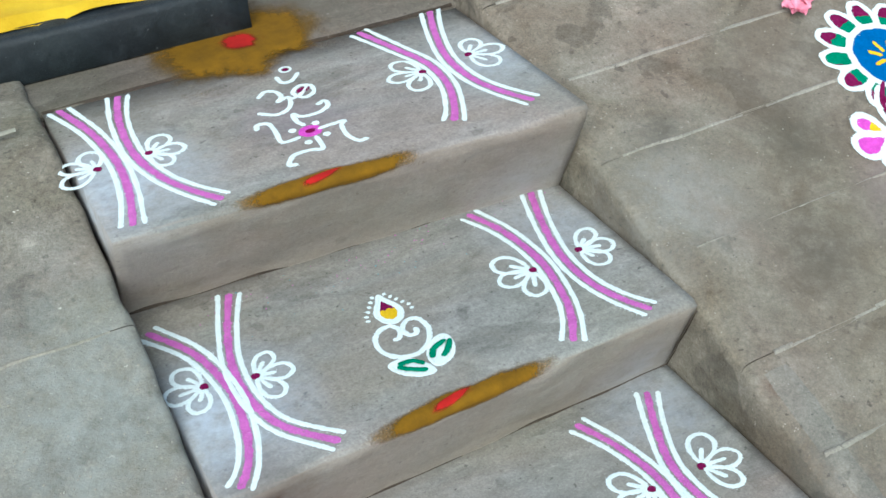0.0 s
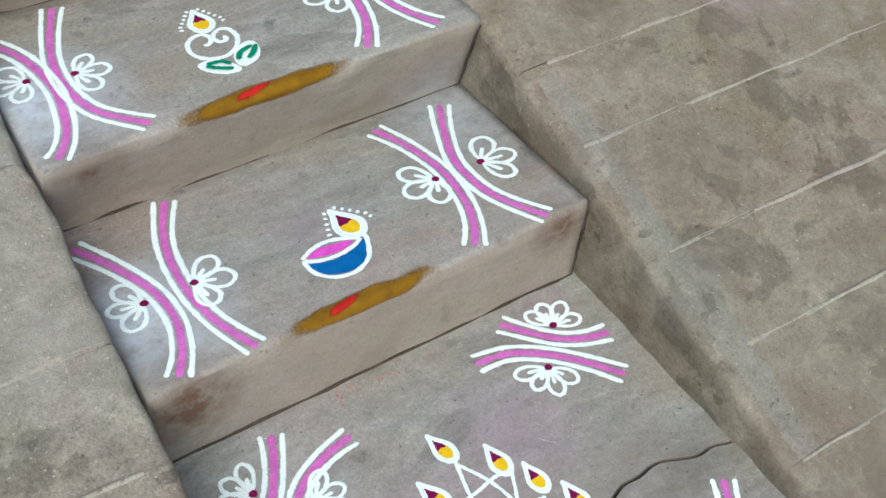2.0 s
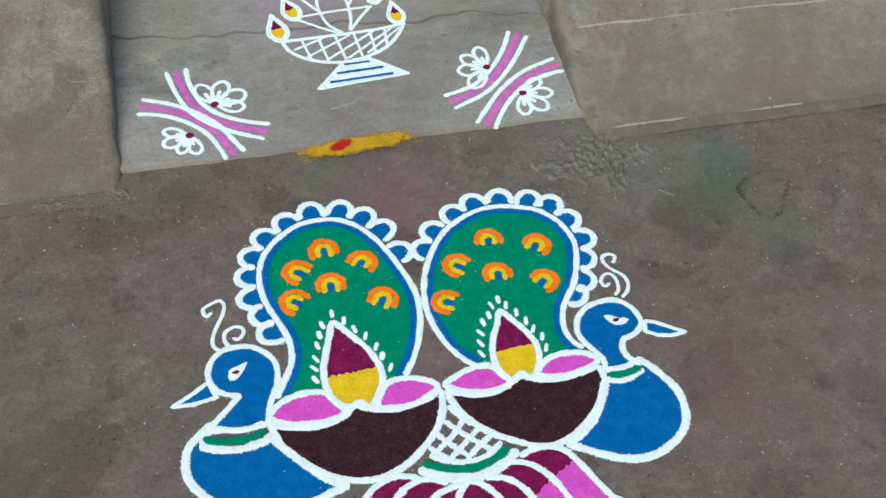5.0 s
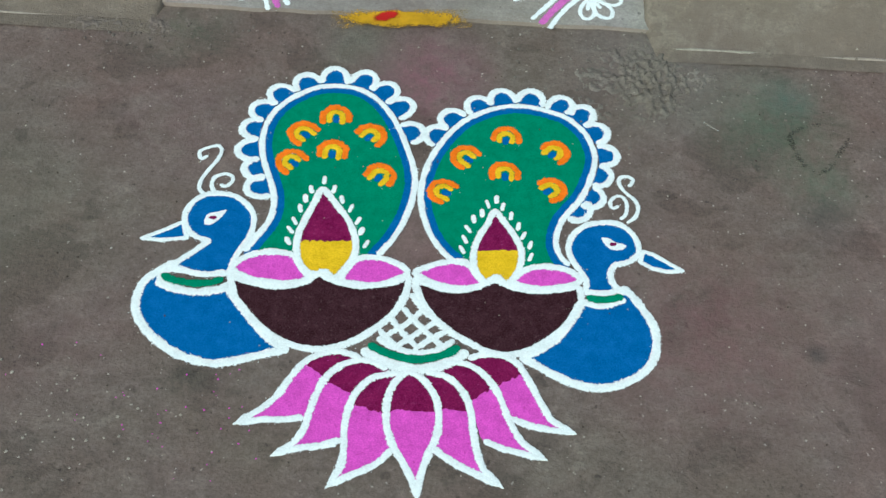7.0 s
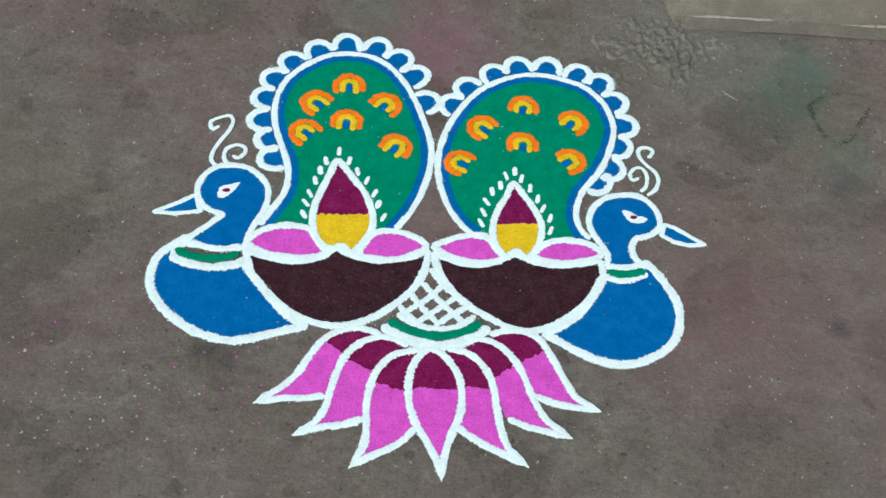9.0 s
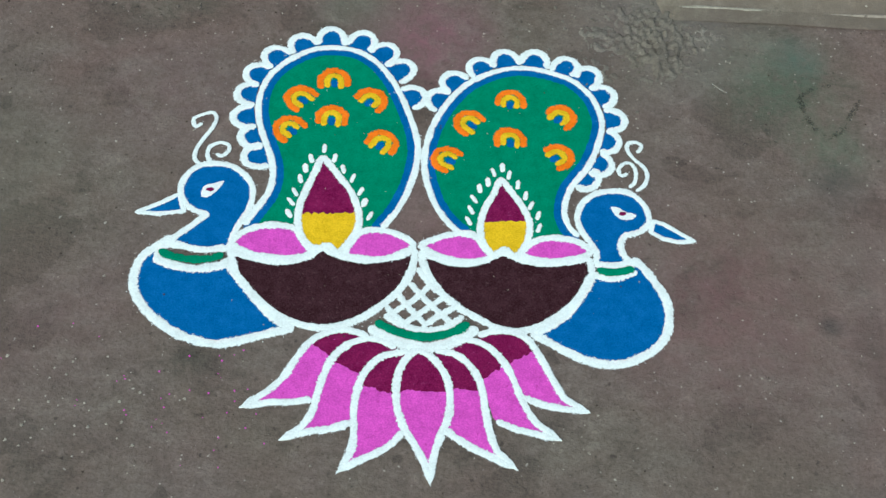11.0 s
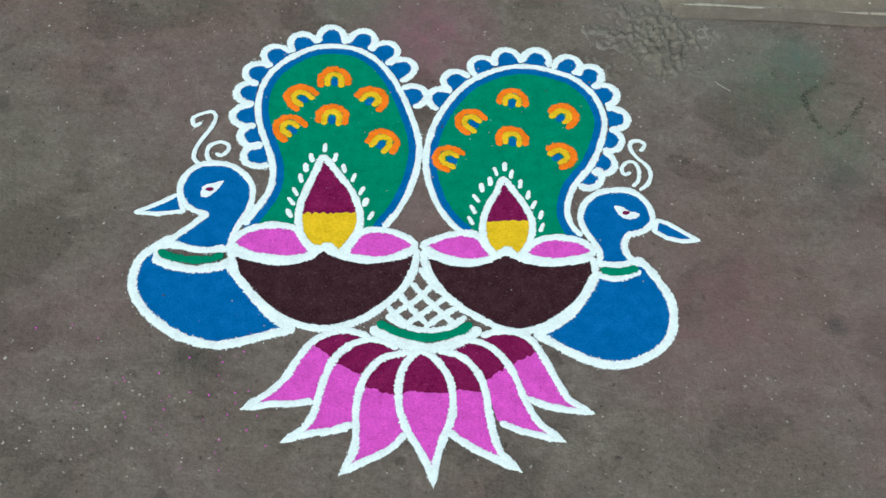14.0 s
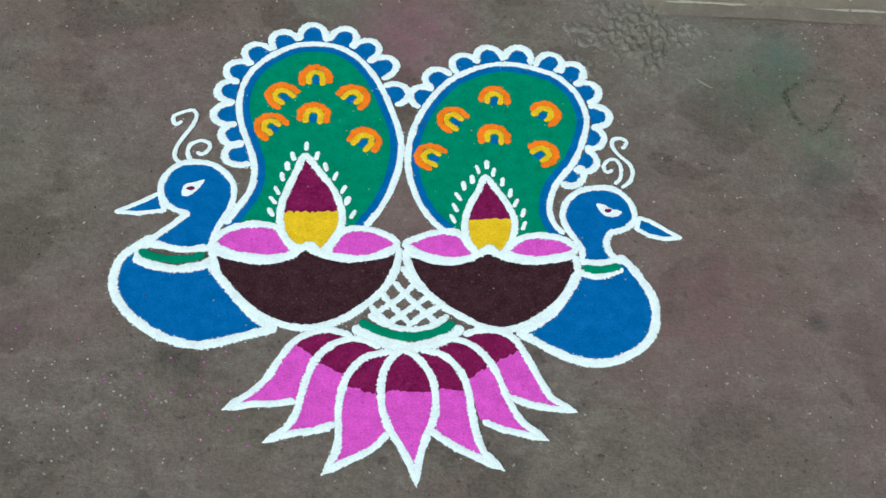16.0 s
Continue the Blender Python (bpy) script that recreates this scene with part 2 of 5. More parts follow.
GRANITE = stone("black_granite", (0.006, 0.008, 0.010), (0.014, 0.018, 0.021), (0.034, 0.041, 0.047), (0.020, 0.025, 0.030), 0.5, (1, 1, 1), 0.9, 0.45, (0.16, 0.17, 0.18))
PLASTER = stone("house_plaster", (0.5, 0.46, 0.38), (0.56, 0.52, 0.43), (0.62, 0.58, 0.49), (0.5, 0.45, 0.36), 0.4, (1, 1, 1), 0.3)
WHITE = powder("white_chalk", (0.63, 0.705, 0.70), 0.15)
PINK = powder("pink_powder", (0.53, 0.066, 0.41), 0.3, (0.36, 0.035, 0.25))
WORN_PINK = powder("worn_pink_powder", (0.46, 0.115, 0.375), 0.3, (0.23, 0.145, 0.20))
MAROON = powder("maroon_powder", (0.138, 0.003, 0.050), 0.4, (0.20, 0.03, 0.11))
BLUE = powder("blue_powder", (0.0, 0.092, 0.28), 0.25, (0.0, 0.068, 0.20))
GREEN = powder("green_powder", (0.0, 0.170, 0.090), 0.26, (0.002, 0.118, 0.066))
DARK = powder("dark_brown_powder", (0.030, 0.009, 0.013), 0.5, (0.085, 0.05, 0.055))
ORANGE = powder("orange_powder", (0.70, 0.155, 0.008))
YELLOW = powder("yellow_powder", (0.62, 0.40, 0.012), 0.24, (0.42, 0.24, 0.01))


# ---- building helpers ----
def mesh_from(name, verts, faces, mat, smooth=True, body=None):
    """A mesh in one material; body is how thickly powder lies at each vertex, 1 where not given."""
    me = bpy.data.meshes.new(name)
    me.from_pydata([tuple(v) for v in verts], [], faces)
    me.materials.append(mat)
    me.polygons.foreach_set("use_smooth", [smooth] * len(me.polygons))
    me.attributes.new("body", "FLOAT", "POINT").data.foreach_set("value", body or [1.0] * len(me.vertices))
    me.update()
    return me


def part(name, me, parent, label=""):
    ob = new(name, me)
    ob.parent = parent
    return tagged(ob, label)


def thing(name, label, category, group="", kind=""):
    return tagged(new(name), label, category, group, kind)


def fbm(x, y, s, seed=0.0):
    return noise.noise(Vector((x * s, y * s, seed))) + 0.5 * noise.noise(Vector((x * s * 2.1, y * s * 2.1, seed + 7)))


def sheet(name, xs, ys, height, mat):
    """A grid over xs and ys with the height given at each place."""
    verts = [(x, y, height(x, y)) for y in ys for x in xs]
    w = len(xs)
    faces = [(j * w + i, j * w + i + 1, (j + 1) * w + i + 1, (j + 1) * w + i) for j in range(len(ys) - 1) for i in range(w - 1)]
    return mesh_from(name, verts, faces, mat)


def extruded(name, profile, xs, mat, shift=None, wobble=0.0, seed=0.0):
    """A profile of (y, z) swept along xs and closed at both ends; shift(x) slides it along y."""
    verts, n = [], len(profile)
    for x in xs:
        for k, (y, z) in enumerate(profile):
            wy = wobble * noise.noise(Vector((x * 14, k * 0.7, seed)))
            wz = wobble * 0.5 * noise.noise(Vector((x * 11, k * 0.7, seed + 5))) if z < max(q for _, q in profile) - 0.003 else 0.0
            verts.append((x, y + (shift(x) if shift else 0) + wy, z + wz))
    faces = [(i * n + k, (i + 1) * n + k, (i + 1) * n + (k + 1) % n, i * n + (k + 1) % n) for i in range(len(xs) - 1) for k in range(n)]
    faces += [tuple(range(n)), tuple(range((len(xs) - 1) * n, len(xs) * n))[::-1]]
    return mesh_from(name, verts, faces, mat)


def span(a, b, n):
    return [a + (b - a) * i / n for i in range(n + 1)]


# ---- the large structure ----
X0, X1 = -0.332, 0.336
Z_A, Z_B, Z_C = 0.530, 0.355, 0.203
RAMP_SLOPE, RAMP_FOOT = 0.385, 0.115


def ramp_z(x, y):
    return max(0.0, RAMP_SLOPE * (y - RAMP_FOOT))


def landing_z(x, y):
    return 0.006 + 0.065 * max(0.0, y - 0.14)


def ground_z(x, y):
    return 0.0


def step_profile(front, back, top, foot_y, foot_z):
    r = 0.010
    arc = [(front + r - r * math.sin(a), top - r + r * math.cos(a)) for a in (math.radians(q) for q in (0, 25, 50, 75))]
    lean = [(front + (foot_y - front) * q, top - r - (top - r - foot_z) * q) for q in (0.15, 0.5, 0.8, 1.0)]
    return [(back, top)] + [(front + (back - front) * q, top) for q in (0.8, 0.55, 0.3, 0.14)] + arc + lean + [(foot_y, foot_z - 0.05), (back, foot_z - 0.05)]


plinth_profile = [(2.3, Z_A + 0.007), (1.70, Z_A + 0.007), (1.680, Z_A + 0.0068), (1.668, Z_A + 0.005), (1.660, Z_A + 0.0015), (1.656, Z_A - 0.01), (2.3, Z_A - 0.02)]
stairs = thing("stairs", "three worn grey cement steps set between two sloping ramps", "stairs", kind="structure")
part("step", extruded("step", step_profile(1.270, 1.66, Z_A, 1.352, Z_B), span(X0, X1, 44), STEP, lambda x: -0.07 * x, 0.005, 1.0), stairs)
part("step", extruded("step", step_profile(0.985, 1.42, Z_B, 1.040, Z_C), span(X0, X1, 44), STEP, lambda x: 0.01 * x, 0.004, 2.0), stairs)
part("step", extruded("step", step_profile(0.700, 1.10, Z_C, 0.722, 0.042), span(X0, X1, 44), STEP, lambda x: 0.012 * x, 0.004, 3.0), stairs)
part("step", extruded("step", plinth_profile, span(X0 - 0.5, X1 + 0.1, 60), PLINTH, lambda x: -0.03 * x + 0.006 * noise.noise(Vector((x * 9, 1, 3))), 0.003, 4.0), stairs, "low plinth before the door sill")


def crack_y(x):
    """The line along which the landing slab has broken."""
    return 0.392 - 0.06 * x + 0.022 * noise.noise(Vector((x * 7, 0.3, 4))) + 0.010 * noise.noise(Vector((x * 26, 1.3, 4)))


landing = thing("landing", "grey cement landing slab broken by a crack across it", "landing", kind="structure")
for low in (True, False):
    verts, faces, xs, m = [], [], span(X0 - 0.02, X1 + 0.02, 90), 10
    for x in xs:
        c = crack_y(x) + (-0.0032 if low else 0.0032)
        ya, yb = (0.142 + 0.006 * noise.noise(Vector((x * 16, 2, 2))), c) if low else (c, 0.76)
        row = [(x, ya, landing_z(x, ya) - 0.03)] + [(x, ya + (yb - ya) * q / m, landing_z(x, ya + (yb - ya) * q / m)) for q in range(m + 1)] + [(x, yb, landing_z(x, yb) - 0.03)]
        verts += row
    w = m + 3
    faces = [(i * w + k, (i + 1) * w + k, (i + 1) * w + k + 1, i * w + k + 1) for i in range(len(xs) - 1) for k in range(w - 1)]
    part("slab", mesh_from("slab", verts, faces, STEP, False), landing)

outer = [-60, -20, -6, -2.5] + span(-1.6, 1.8, 40) + [2.6, 6, 20, 60]
deep = [-60, -20, -6, -2.5] + span(-1.4, 0.2, 20) + [0.4, 1.0, 3, 8, 20, 60]
ground = tagged(new("ground", sheet("ground", outer, deep, lambda x, y: -0.001, GROUND)), "brown trodden cement ground before the steps", "ground", kind="structure")


def ramp(name, x_in, x_out, joints, y_end, seed, mat, label):
    """A sloping apron of cement courses with pale mortar joints between them."""
    base = thing(name, label, "ramp", kind="structure")
    inward = 1 if x_out > x_in else -1
    bounds = [RAMP_FOOT - 0.03] + joints + [y_end]
    for c, (ya, yb) in enumerate(zip(bounds, bounds[1:])):
        n = max(4, int((yb - ya) / 0.012))
        near = [0.003, 0.004, 0.008, 0.015, 0.026]
        xs = [x_in + inward * q for q in near + [0.06, 0.10, 0.15, 0.2, 0.26, 0.33, 0.4, 0.48]] + span(x_in + inward * 0.56, x_out, 24)
        verts = []
        tip = random.uniform(-0.002, 0.002)
        for q in range(n + 1):
            y = ya + (yb - ya) * q / n
            edge = 0.006 * noise.noise(Vector((y * 22, seed, 3))) + 0.006 * noise.noise(Vector((y * 7, seed, 9)))
            verts.append((x_in + 0.3 * edge, y, -0.06))
            top = lambda x: min(ramp_z(x, y), Z_A + 0.020 if inward < 0 else 9.0)
            for k, x in enumerate(xs):
                drop = (0.028, 0.010, 0.003, 0.0006)[k] if k < 4 else 0.0
                chip = max(0.0, noise.noise(Vector((y * 30, seed, 5))) - 0.25) * 0.02 if 0 < k < 4 else 0.0
                verts.append((x + edge * (0.5, 0.8, 1, 0.6)[k] if k < 4 else x, y, top(x) - drop - chip + 0.003 * fbm(x, y, 9, seed) + tip))
        w = len(xs) + 1
        faces = [(j * w + i, j * w + i + 1, (j + 1) * w + i + 1, (j + 1) * w + i) for j in range(n) for i in range(w - 1)]
        if inward < 0:
            faces = [f[::-1] for f in faces]
        part("course", mesh_from("course", verts, faces, mat), base)
    for y in joints:
        a, b = x_in + inward * random.uniform(0.015, 0.06), x_out
        rows, xs = [], span(a, b, 70)
        for x in xs:
            c = y + 0.004 * noise.noise(Vector((x * 13, y, seed)))
            h = 0.0028 * max(-0.8, min(1, 0.45 + 1.7 * noise.noise(Vector((x * 7, y * 3, seed + 2)))))
            half = 0.0040 * (0.75 + 0.6 * noise.noise(Vector((x * 21, y * 3, seed + 3))))
            for q, f in ((-1, -0.4), (-0.5, 1), (0.5, 1), (1, -0.4)):
                yy = c + q * half
                rows.append((x, yy, ramp_z(x, yy) + 0.003 * fbm(x, yy, 9, seed) + h * f))
        faces = [(i * 4 + k, (i + 1) * 4 + k, (i + 1) * 4 + k + 1, i * 4 + k + 1) for i in range(len(xs) - 1) for k in range(3)]
        part("mortar_joint", mesh_from("mortar_joint", rows, faces, MORTAR), base, "pale raised mortar line")
    return base


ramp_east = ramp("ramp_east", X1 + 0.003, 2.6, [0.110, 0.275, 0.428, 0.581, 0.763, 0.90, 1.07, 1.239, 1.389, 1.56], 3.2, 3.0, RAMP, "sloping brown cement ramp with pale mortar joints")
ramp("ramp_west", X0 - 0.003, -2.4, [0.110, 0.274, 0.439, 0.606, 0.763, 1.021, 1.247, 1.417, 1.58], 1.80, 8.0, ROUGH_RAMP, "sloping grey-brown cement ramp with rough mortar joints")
BAND = stone("grey_render", (0.125, 0.115, 0.096), (0.185, 0.172, 0.146), (0.25, 0.235, 0.203), (0.14, 0.128, 0.105), 0.6, grit=0.7, marks=0.5)
rows, ys = [], span(0.18, 0.88, 120)
for y in ys:
    out = 0.068 + 0.012 * noise.noise(Vector((y * 6, 2, 1))) + 0.004 * noise.noise(Vector((y * 40, 5, 1)))
    for q, h in ((0.024, -0.0006), (0.032, 0.0006), (0.5 * out, 0.0010), (out - 0.010, 0.0007), (out, -0.0006)):
        x = X1 + 0.003 + q
        rows.append((x, y, ramp_z(x, y) + 0.003 * fbm(x, y, 9, 3.0) + h))
part("edge_band", mesh_from("edge_band", rows, [(j * 5 + i, j * 5 + i + 1, (j + 1) * 5 + i + 1, (j + 1) * 5 + i) for j in range(120) for i in range(4)], BAND), ramp_east, "smooth grey render strip along the edge")
wall = tagged(new("wall_house", extruded("wall_house", [(3.2, 0.0), (3.2, 3.2), (3.45, 3.2), (3.45, 0.0)], [-5, 5], PLASTER)), "plain cream plastered house wall", "wall", kind="structure")


def crevice(a, b, surf, seed, thick=0.0022):
    """A line of dark dirt where a riser meets the tread below it."""
    rows, n = [], 90
    for i in range(n + 1):
        q = i / n
        x, y = a[0] + (b[0] - a[0]) * q, a[1] + (b[1] - a[1]) * q
        w = thick * max(0.12, 0.55 + 0.9 * noise.noise(Vector((x * 18, seed, 1))))
        y += 0.0025 * noise.noise(Vector((x * 15, seed, 6)))
        for k, h in ((-1, -0.0006), (-0.3, 0.0012), (0.6, 0.0035), (1.4, 0.004)):
            rows.append((x, y + k * w, surf + h))
    faces = [(i * 4 + k, (i + 1) * 4 + k, (i + 1) * 4 + k + 1, i * 4 + k + 1) for i in range(n) for k in range(3)]
    part("dirt_line", mesh_from("dirt_line", rows, faces, DIRT), stairs, "dark dirt in the joint")


crevice((X0, 1.375), (X1, 1.330), Z_B, 1.0)
crevice((X0, 1.036), (X1, 1.043), Z_C, 2.0)
crevice((X0, 0.716), (X1, 0.724), 0.0435, 3.0, 0.0025)
crevice((X0, 1.668), (X1, 1.648), Z_A, 4.0, 0.0028)


def corner_crack(front, top, foot_y, foot_z, skew, seed):
    """A jagged dark crack down the end of a riser, beside the ramp."""
    rows, n = [], 16
    for i in range(n + 1):
        q = i / n
        y = front + (foot_y - front) * q + skew * X1 - 0.004
        z = top - 0.012 + (foot_z + 0.004 - top + 0.012) * q
        w = 0.0042 * max(0.15, 0.4 + 0.9 * noise.noise(Vector((q * 4, seed, 2)))) * (1 - 0.5 * abs(2 * q - 1))
        mid = X1 - 0.002 + 0.003 * noise.noise(Vector((q * 6, seed, 8)))
        rows += [(mid - w, y, z), (mid, y - 0.0012, z), (mid + w, y, z)]
    faces = [(i * 3 + k, i * 3 + k + 1, i * 3 + k + 4, i * 3 + k + 3) for i in range(n) for k in range(2)]
    part("corner_crack", mesh_from("corner_crack", rows, faces, DIRT), stairs, "dark crack at the riser end")


corner_crack(0.985, Z_B, 1.040, Z_C, 0.01, 2.0)
corner_crack(0.700, Z_C, 0.722, 0.042, 0.012, 5.0)


# ---- drawing with chalk powder ----
def smooth(pts, closed=False, n=7):
    """A Catmull-Rom curve through the points."""
    p = [Vector((x, y)) for x, y in pts]
    if len(p) == 2 and not closed:
        return [p[0].lerp(p[1], i / n) for i in range(n + 1)]
    m, out = len(p), []
    for i in range(m if closed else m - 1):
        q = [p[(i + k) % m] if closed else p[min(max(i + k, 0), m - 1)] for k in (-1, 0, 1, 2)]
        for j in range(n):
            t = j / n
            out.append(0.5 * (2 * q[1] + (q[2] - q[0]) * t + (2 * q[0] - 5 * q[1] + 4 * q[2] - q[3]) * t * t + (3 * q[1] - q[0] - 3 * q[2] + q[3]) * t ** 3))
    return out if closed else out + [p[-1]]


def spaced(line, step, closed=False):
    """The same line with points at even steps."""
    line = list(line) + ([line[0]] if closed else [])
    run = [0.0]
    for a, b in zip(line, line[1:]):
        run.append(run[-1] + (b - a).length)
    n = max(3, int(run[-1] / step))
    out, k = [], 0
    for i in range(n if closed else n + 1):
        d = run[-1] * i / n
        while k < len(run) - 2 and run[k + 1] < d:
            k += 1
        out.append(line[k].lerp(line[k + 1], (d - run[k]) / max(1e-9, run[k + 1] - run[k])))
    return out


DUST = []


def ribbon(line, surf, width, closed=False, high=0.0009, lift=0.0, ragged=0.22, seed=0.0, thick=1.0):
    """Verts, faces and body of a strewn powder line: low and flat, thinning out to loose grains at its rim."""
    pts = spaced(line, 0.0016, closed)
    m, verts, faces, body = len(pts), [], [], []
    for i, p in enumerate(pts):
        a, b = (pts[i - 1], pts[(i + 1) % m]) if closed else (pts[max(0, i - 1)], pts[min(m - 1, i + 1)])
        t = (b - a).normalized() if (b - a).length > 1e-9 else Vector((1, 0))
        nrm = Vector((-t.y, t.x))
        end = 1.0
        if not closed:
            e = min(i, m - 1 - i) * 0.0016 / (0.5 * width)
            end = math.sqrt(max(0.06, 1 - (1 - min(1, e)) ** 2))
        wide = 1 + 0.20 * noise.noise(Vector((p.x * 70, p.y * 70, seed))) + 0.10 * noise.noise(Vector((p.x * 25, p.y * 25, seed + 4)))
        for q, h, full in ((-1.22, 0.55, 0.0), (-0.68, 0.90, 0.8), (0, 1, 1), (0.68, 0.90, 0.8), (1.22, 0.55, 0.0)):
            rag = 1 + ragged * (0.7 * noise.noise(Vector((p.x * 330 + q * 9, p.y * 330, seed + q * 3))) + 0.75 * noise.noise(Vector((p.x * 900, p.y * 900 + q * 7, seed))))
            c = p + nrm * (q * 0.445 * width * wide * rag * end)
            verts.append((c.x, c.y, surf(c.x, c.y) + lift + high * h))
            body.append(full * thick)
    if thick == 1.0:
        DUST.extend((p, width, surf) for p in pts[::3])
    for i in range(m if closed else m - 1):
        j = (i + 1) % m
        faces += [(i * 5 + k, i * 5 + k + 1, j * 5 + k + 1, j * 5 + k) for k in range(4)]
    return verts, faces, body


def ribbon_mesh(name, ribbons, mat):
    """Several powder lines in one mesh."""
    verts, faces, body = [], [], []
    for v, f, w in ribbons:
        k = len(verts)
        verts += v
        faces += [tuple(i + k for i in q) for q in f]
        body += w
    return mesh_from(name, verts, faces, mat, True, body)


def line_part(name, lines, surf, width, mat, parent, label="", closed=False, **more):
    return part(name, ribbon_mesh(name, [ribbon(l, surf, width, closed, **more) for l in lines], mat), parent, label)


def filled(outline, surf, level, ragged=0.0014, seed=0.0):
    """Verts and faces of a flat bed of powder inside a closed outline, its rim turned down."""
    pts = spaced(outline, 0.002, True)
    top, rim = [], []
    for i, p in enumerate(pts):
        t = pts[(i + 1) % len(pts)] - pts[i - 1]
        nrm = Vector((-t.y, t.x)).normalized() if t.length > 1e-9 else Vector((0, 0))
        c = p + nrm * ragged * noise.noise(Vector((p.x * 500, p.y * 500, seed)))
        top.append((c.x, c.y, surf(c.x, c.y) + 0.0002 + 0.00004 * level))
        rim.append((c.x, c.y, surf(c.x, c.y) - 0.0015))
    m = len(pts)
    tris = tessellate_polygon([[Vector((x, y, 0)) for x, y, _ in top]])
    return top + rim, [tuple(t) for t in tris] + [(i, (i + 1) % m, m + (i + 1) % m, m + i) for i in range(m)]


def fill_part(name, outline, surf, level, mat, parent, label=""):
    verts, faces = filled(outline, surf, level)
    me = mesh_from(name, verts, faces, mat, False)
    bm = bmesh.new()
    bm.from_mesh(me)
    bmesh.ops.recalc_face_normals(bm, faces=bm.faces)
    bm.to_mesh(me)
    bm.free()
    return part(name, me, parent, label)


def clipped(outline, a, b, seed=0.0):
    """The part of an outline on the left of the line a to b, cut with a ragged edge."""
    a, b = Vector(a), Vector(b)
    d = (b - a).normalized()
    side = lambda p: d.x * (p.y - a.y) - d.y * (p.x - a.x)
    out = []
    for i, p in enumerate(outline):
        q = outline[(i + 1) % len(outline)]
        sp, sq = side(p), side(q)
        if sp >= 0:
            out.append(p)
        if (sp >= 0) != (sq >= 0):
            out.append(p.lerp(q, sp / (sp - sq)))
    rough = []
    for i, p in enumerate(out):
        q = out[(i + 1) % len(out)]
        rough.append(p)
        if abs(side(p)) < 1e-6 and abs(side(q)) < 1e-6 and (q - p).length > 0.006:
            n = int((q - p).length / 0.003)
            rough += [p.lerp(q, k / n) + Vector((-d.y, d.x)) * 0.0038 * noise.noise(Vector((k * 1.7, p.x * 50, seed))) for k in range(1, n)]
    return rough


def inset(outline, dist):
    m = len(outline)
    turn = sum(a.x * b.y - a.y * b.x for a, b in zip(outline, outline[1:] + outline[:1]))
    out = []
    for i, p in enumerate(outline):
        t = (outline[(i + 1) % m] - outline[i - 1]).normalized()
        out.append(p + Vector((-t.y, t.x)) * dist * (1 if turn > 0 else -1))
    return out


def offset_line(line, dist, flare=0.0):
    out, m = [], len(line)
    for i, p in enumerate(line):
        t = (line[min(m - 1, i + 1)] - line[max(0, i - 1)]).normalized()
        s = abs(2 * i / (m - 1) - 1)
        out.append(p + Vector((-t.y, t.x)) * (dist + math.copysign(flare * s ** 3, dist)))
    return out


def rotated(v, degrees):
    c, s = math.cos(radians(degrees)), math.sin(radians(degrees))
    return Vector((v.x * c - v.y * s, v.x * s + v.y * c))


def disc(c, r, squash=1.0, turn=0.0, n=14):
    return [Vector(c) + rotated(Vector((r * math.cos(6.2832 * k / n), r * squash * math.sin(6.2832 * k / n))), turn) for k in range(n)]


def drop(tip, base, fat=0.42, n=9):
    """A flame outline from its tip to the round end at base."""
    tip, base = Vector(tip), Vector(base)
    ax, ln = (base - tip).normalized(), (base - tip).length
    nr = Vector((-ax.y, ax.x))
    prof = [(0.0, 0.0), (0.18, fat * 0.31), (0.38, fat * 0.72), (0.6, fat), (0.8, fat * 0.86), (0.94, fat * 0.5)]
    side = [tip + ax * ln * a + nr * ln * b for a, b in prof] + [base]
    back = [tip + ax * ln * a - nr * ln * b for a, b in prof[:0:-1]]
    return smooth([tuple(p) for p in side + back], True, 4)


step_a = lambda x, y: Z_A
step_b = lambda x, y: Z_B
step_c = lambda x, y: Z_C


def petal_flower(surf, dot, tip, parent, count=4, spread=112, thick=0.0070):
    """A chalk flower of looped petals fanned out from a maroon seed dot."""
    dot, tip = Vector(dot), Vector(tip)
    ax, lines = tip - dot, []
    for k in range(count):
        a = spread * (k / (count - 1) - 0.5) * random.uniform(0.92, 1.08)
        v = rotated(ax, a) * (random.uniform(1.2, 1.4) if count == 3 else random.uniform(1.0, 1.16))
        n = rotated(v, 90) * random.uniform(0.9, 1.12) * (1.0 if count == 3 else 0.86)
        loop = [dot + v * 0.12, dot + v * 0.42 + n * 0.23, dot + v * 0.76 + n * 0.27, dot + v * 0.97 + n * 0.10, dot + v * 0.97 - n * 0.10, dot + v * 0.76 - n * 0.27, dot + v * 0.42 - n * 0.23]
        lines.append((smooth([tuple(p) for p in loop], True, 5), True))
        lines.append((smooth([tuple(dot + v * 0.15), tuple(dot + v * random.uniform(0.5, 0.66))]), False))
    flower = part("flower", ribbon_mesh("flower", [ribbon(l, surf, thick, c, seed=dot.x * 9) for l, c in lines], WHITE), parent, "white looped petals")
    fill_part("seed_dot", disc(dot, 0.0060, 0.9), surf, 30, MAROON, flower, "maroon dot")


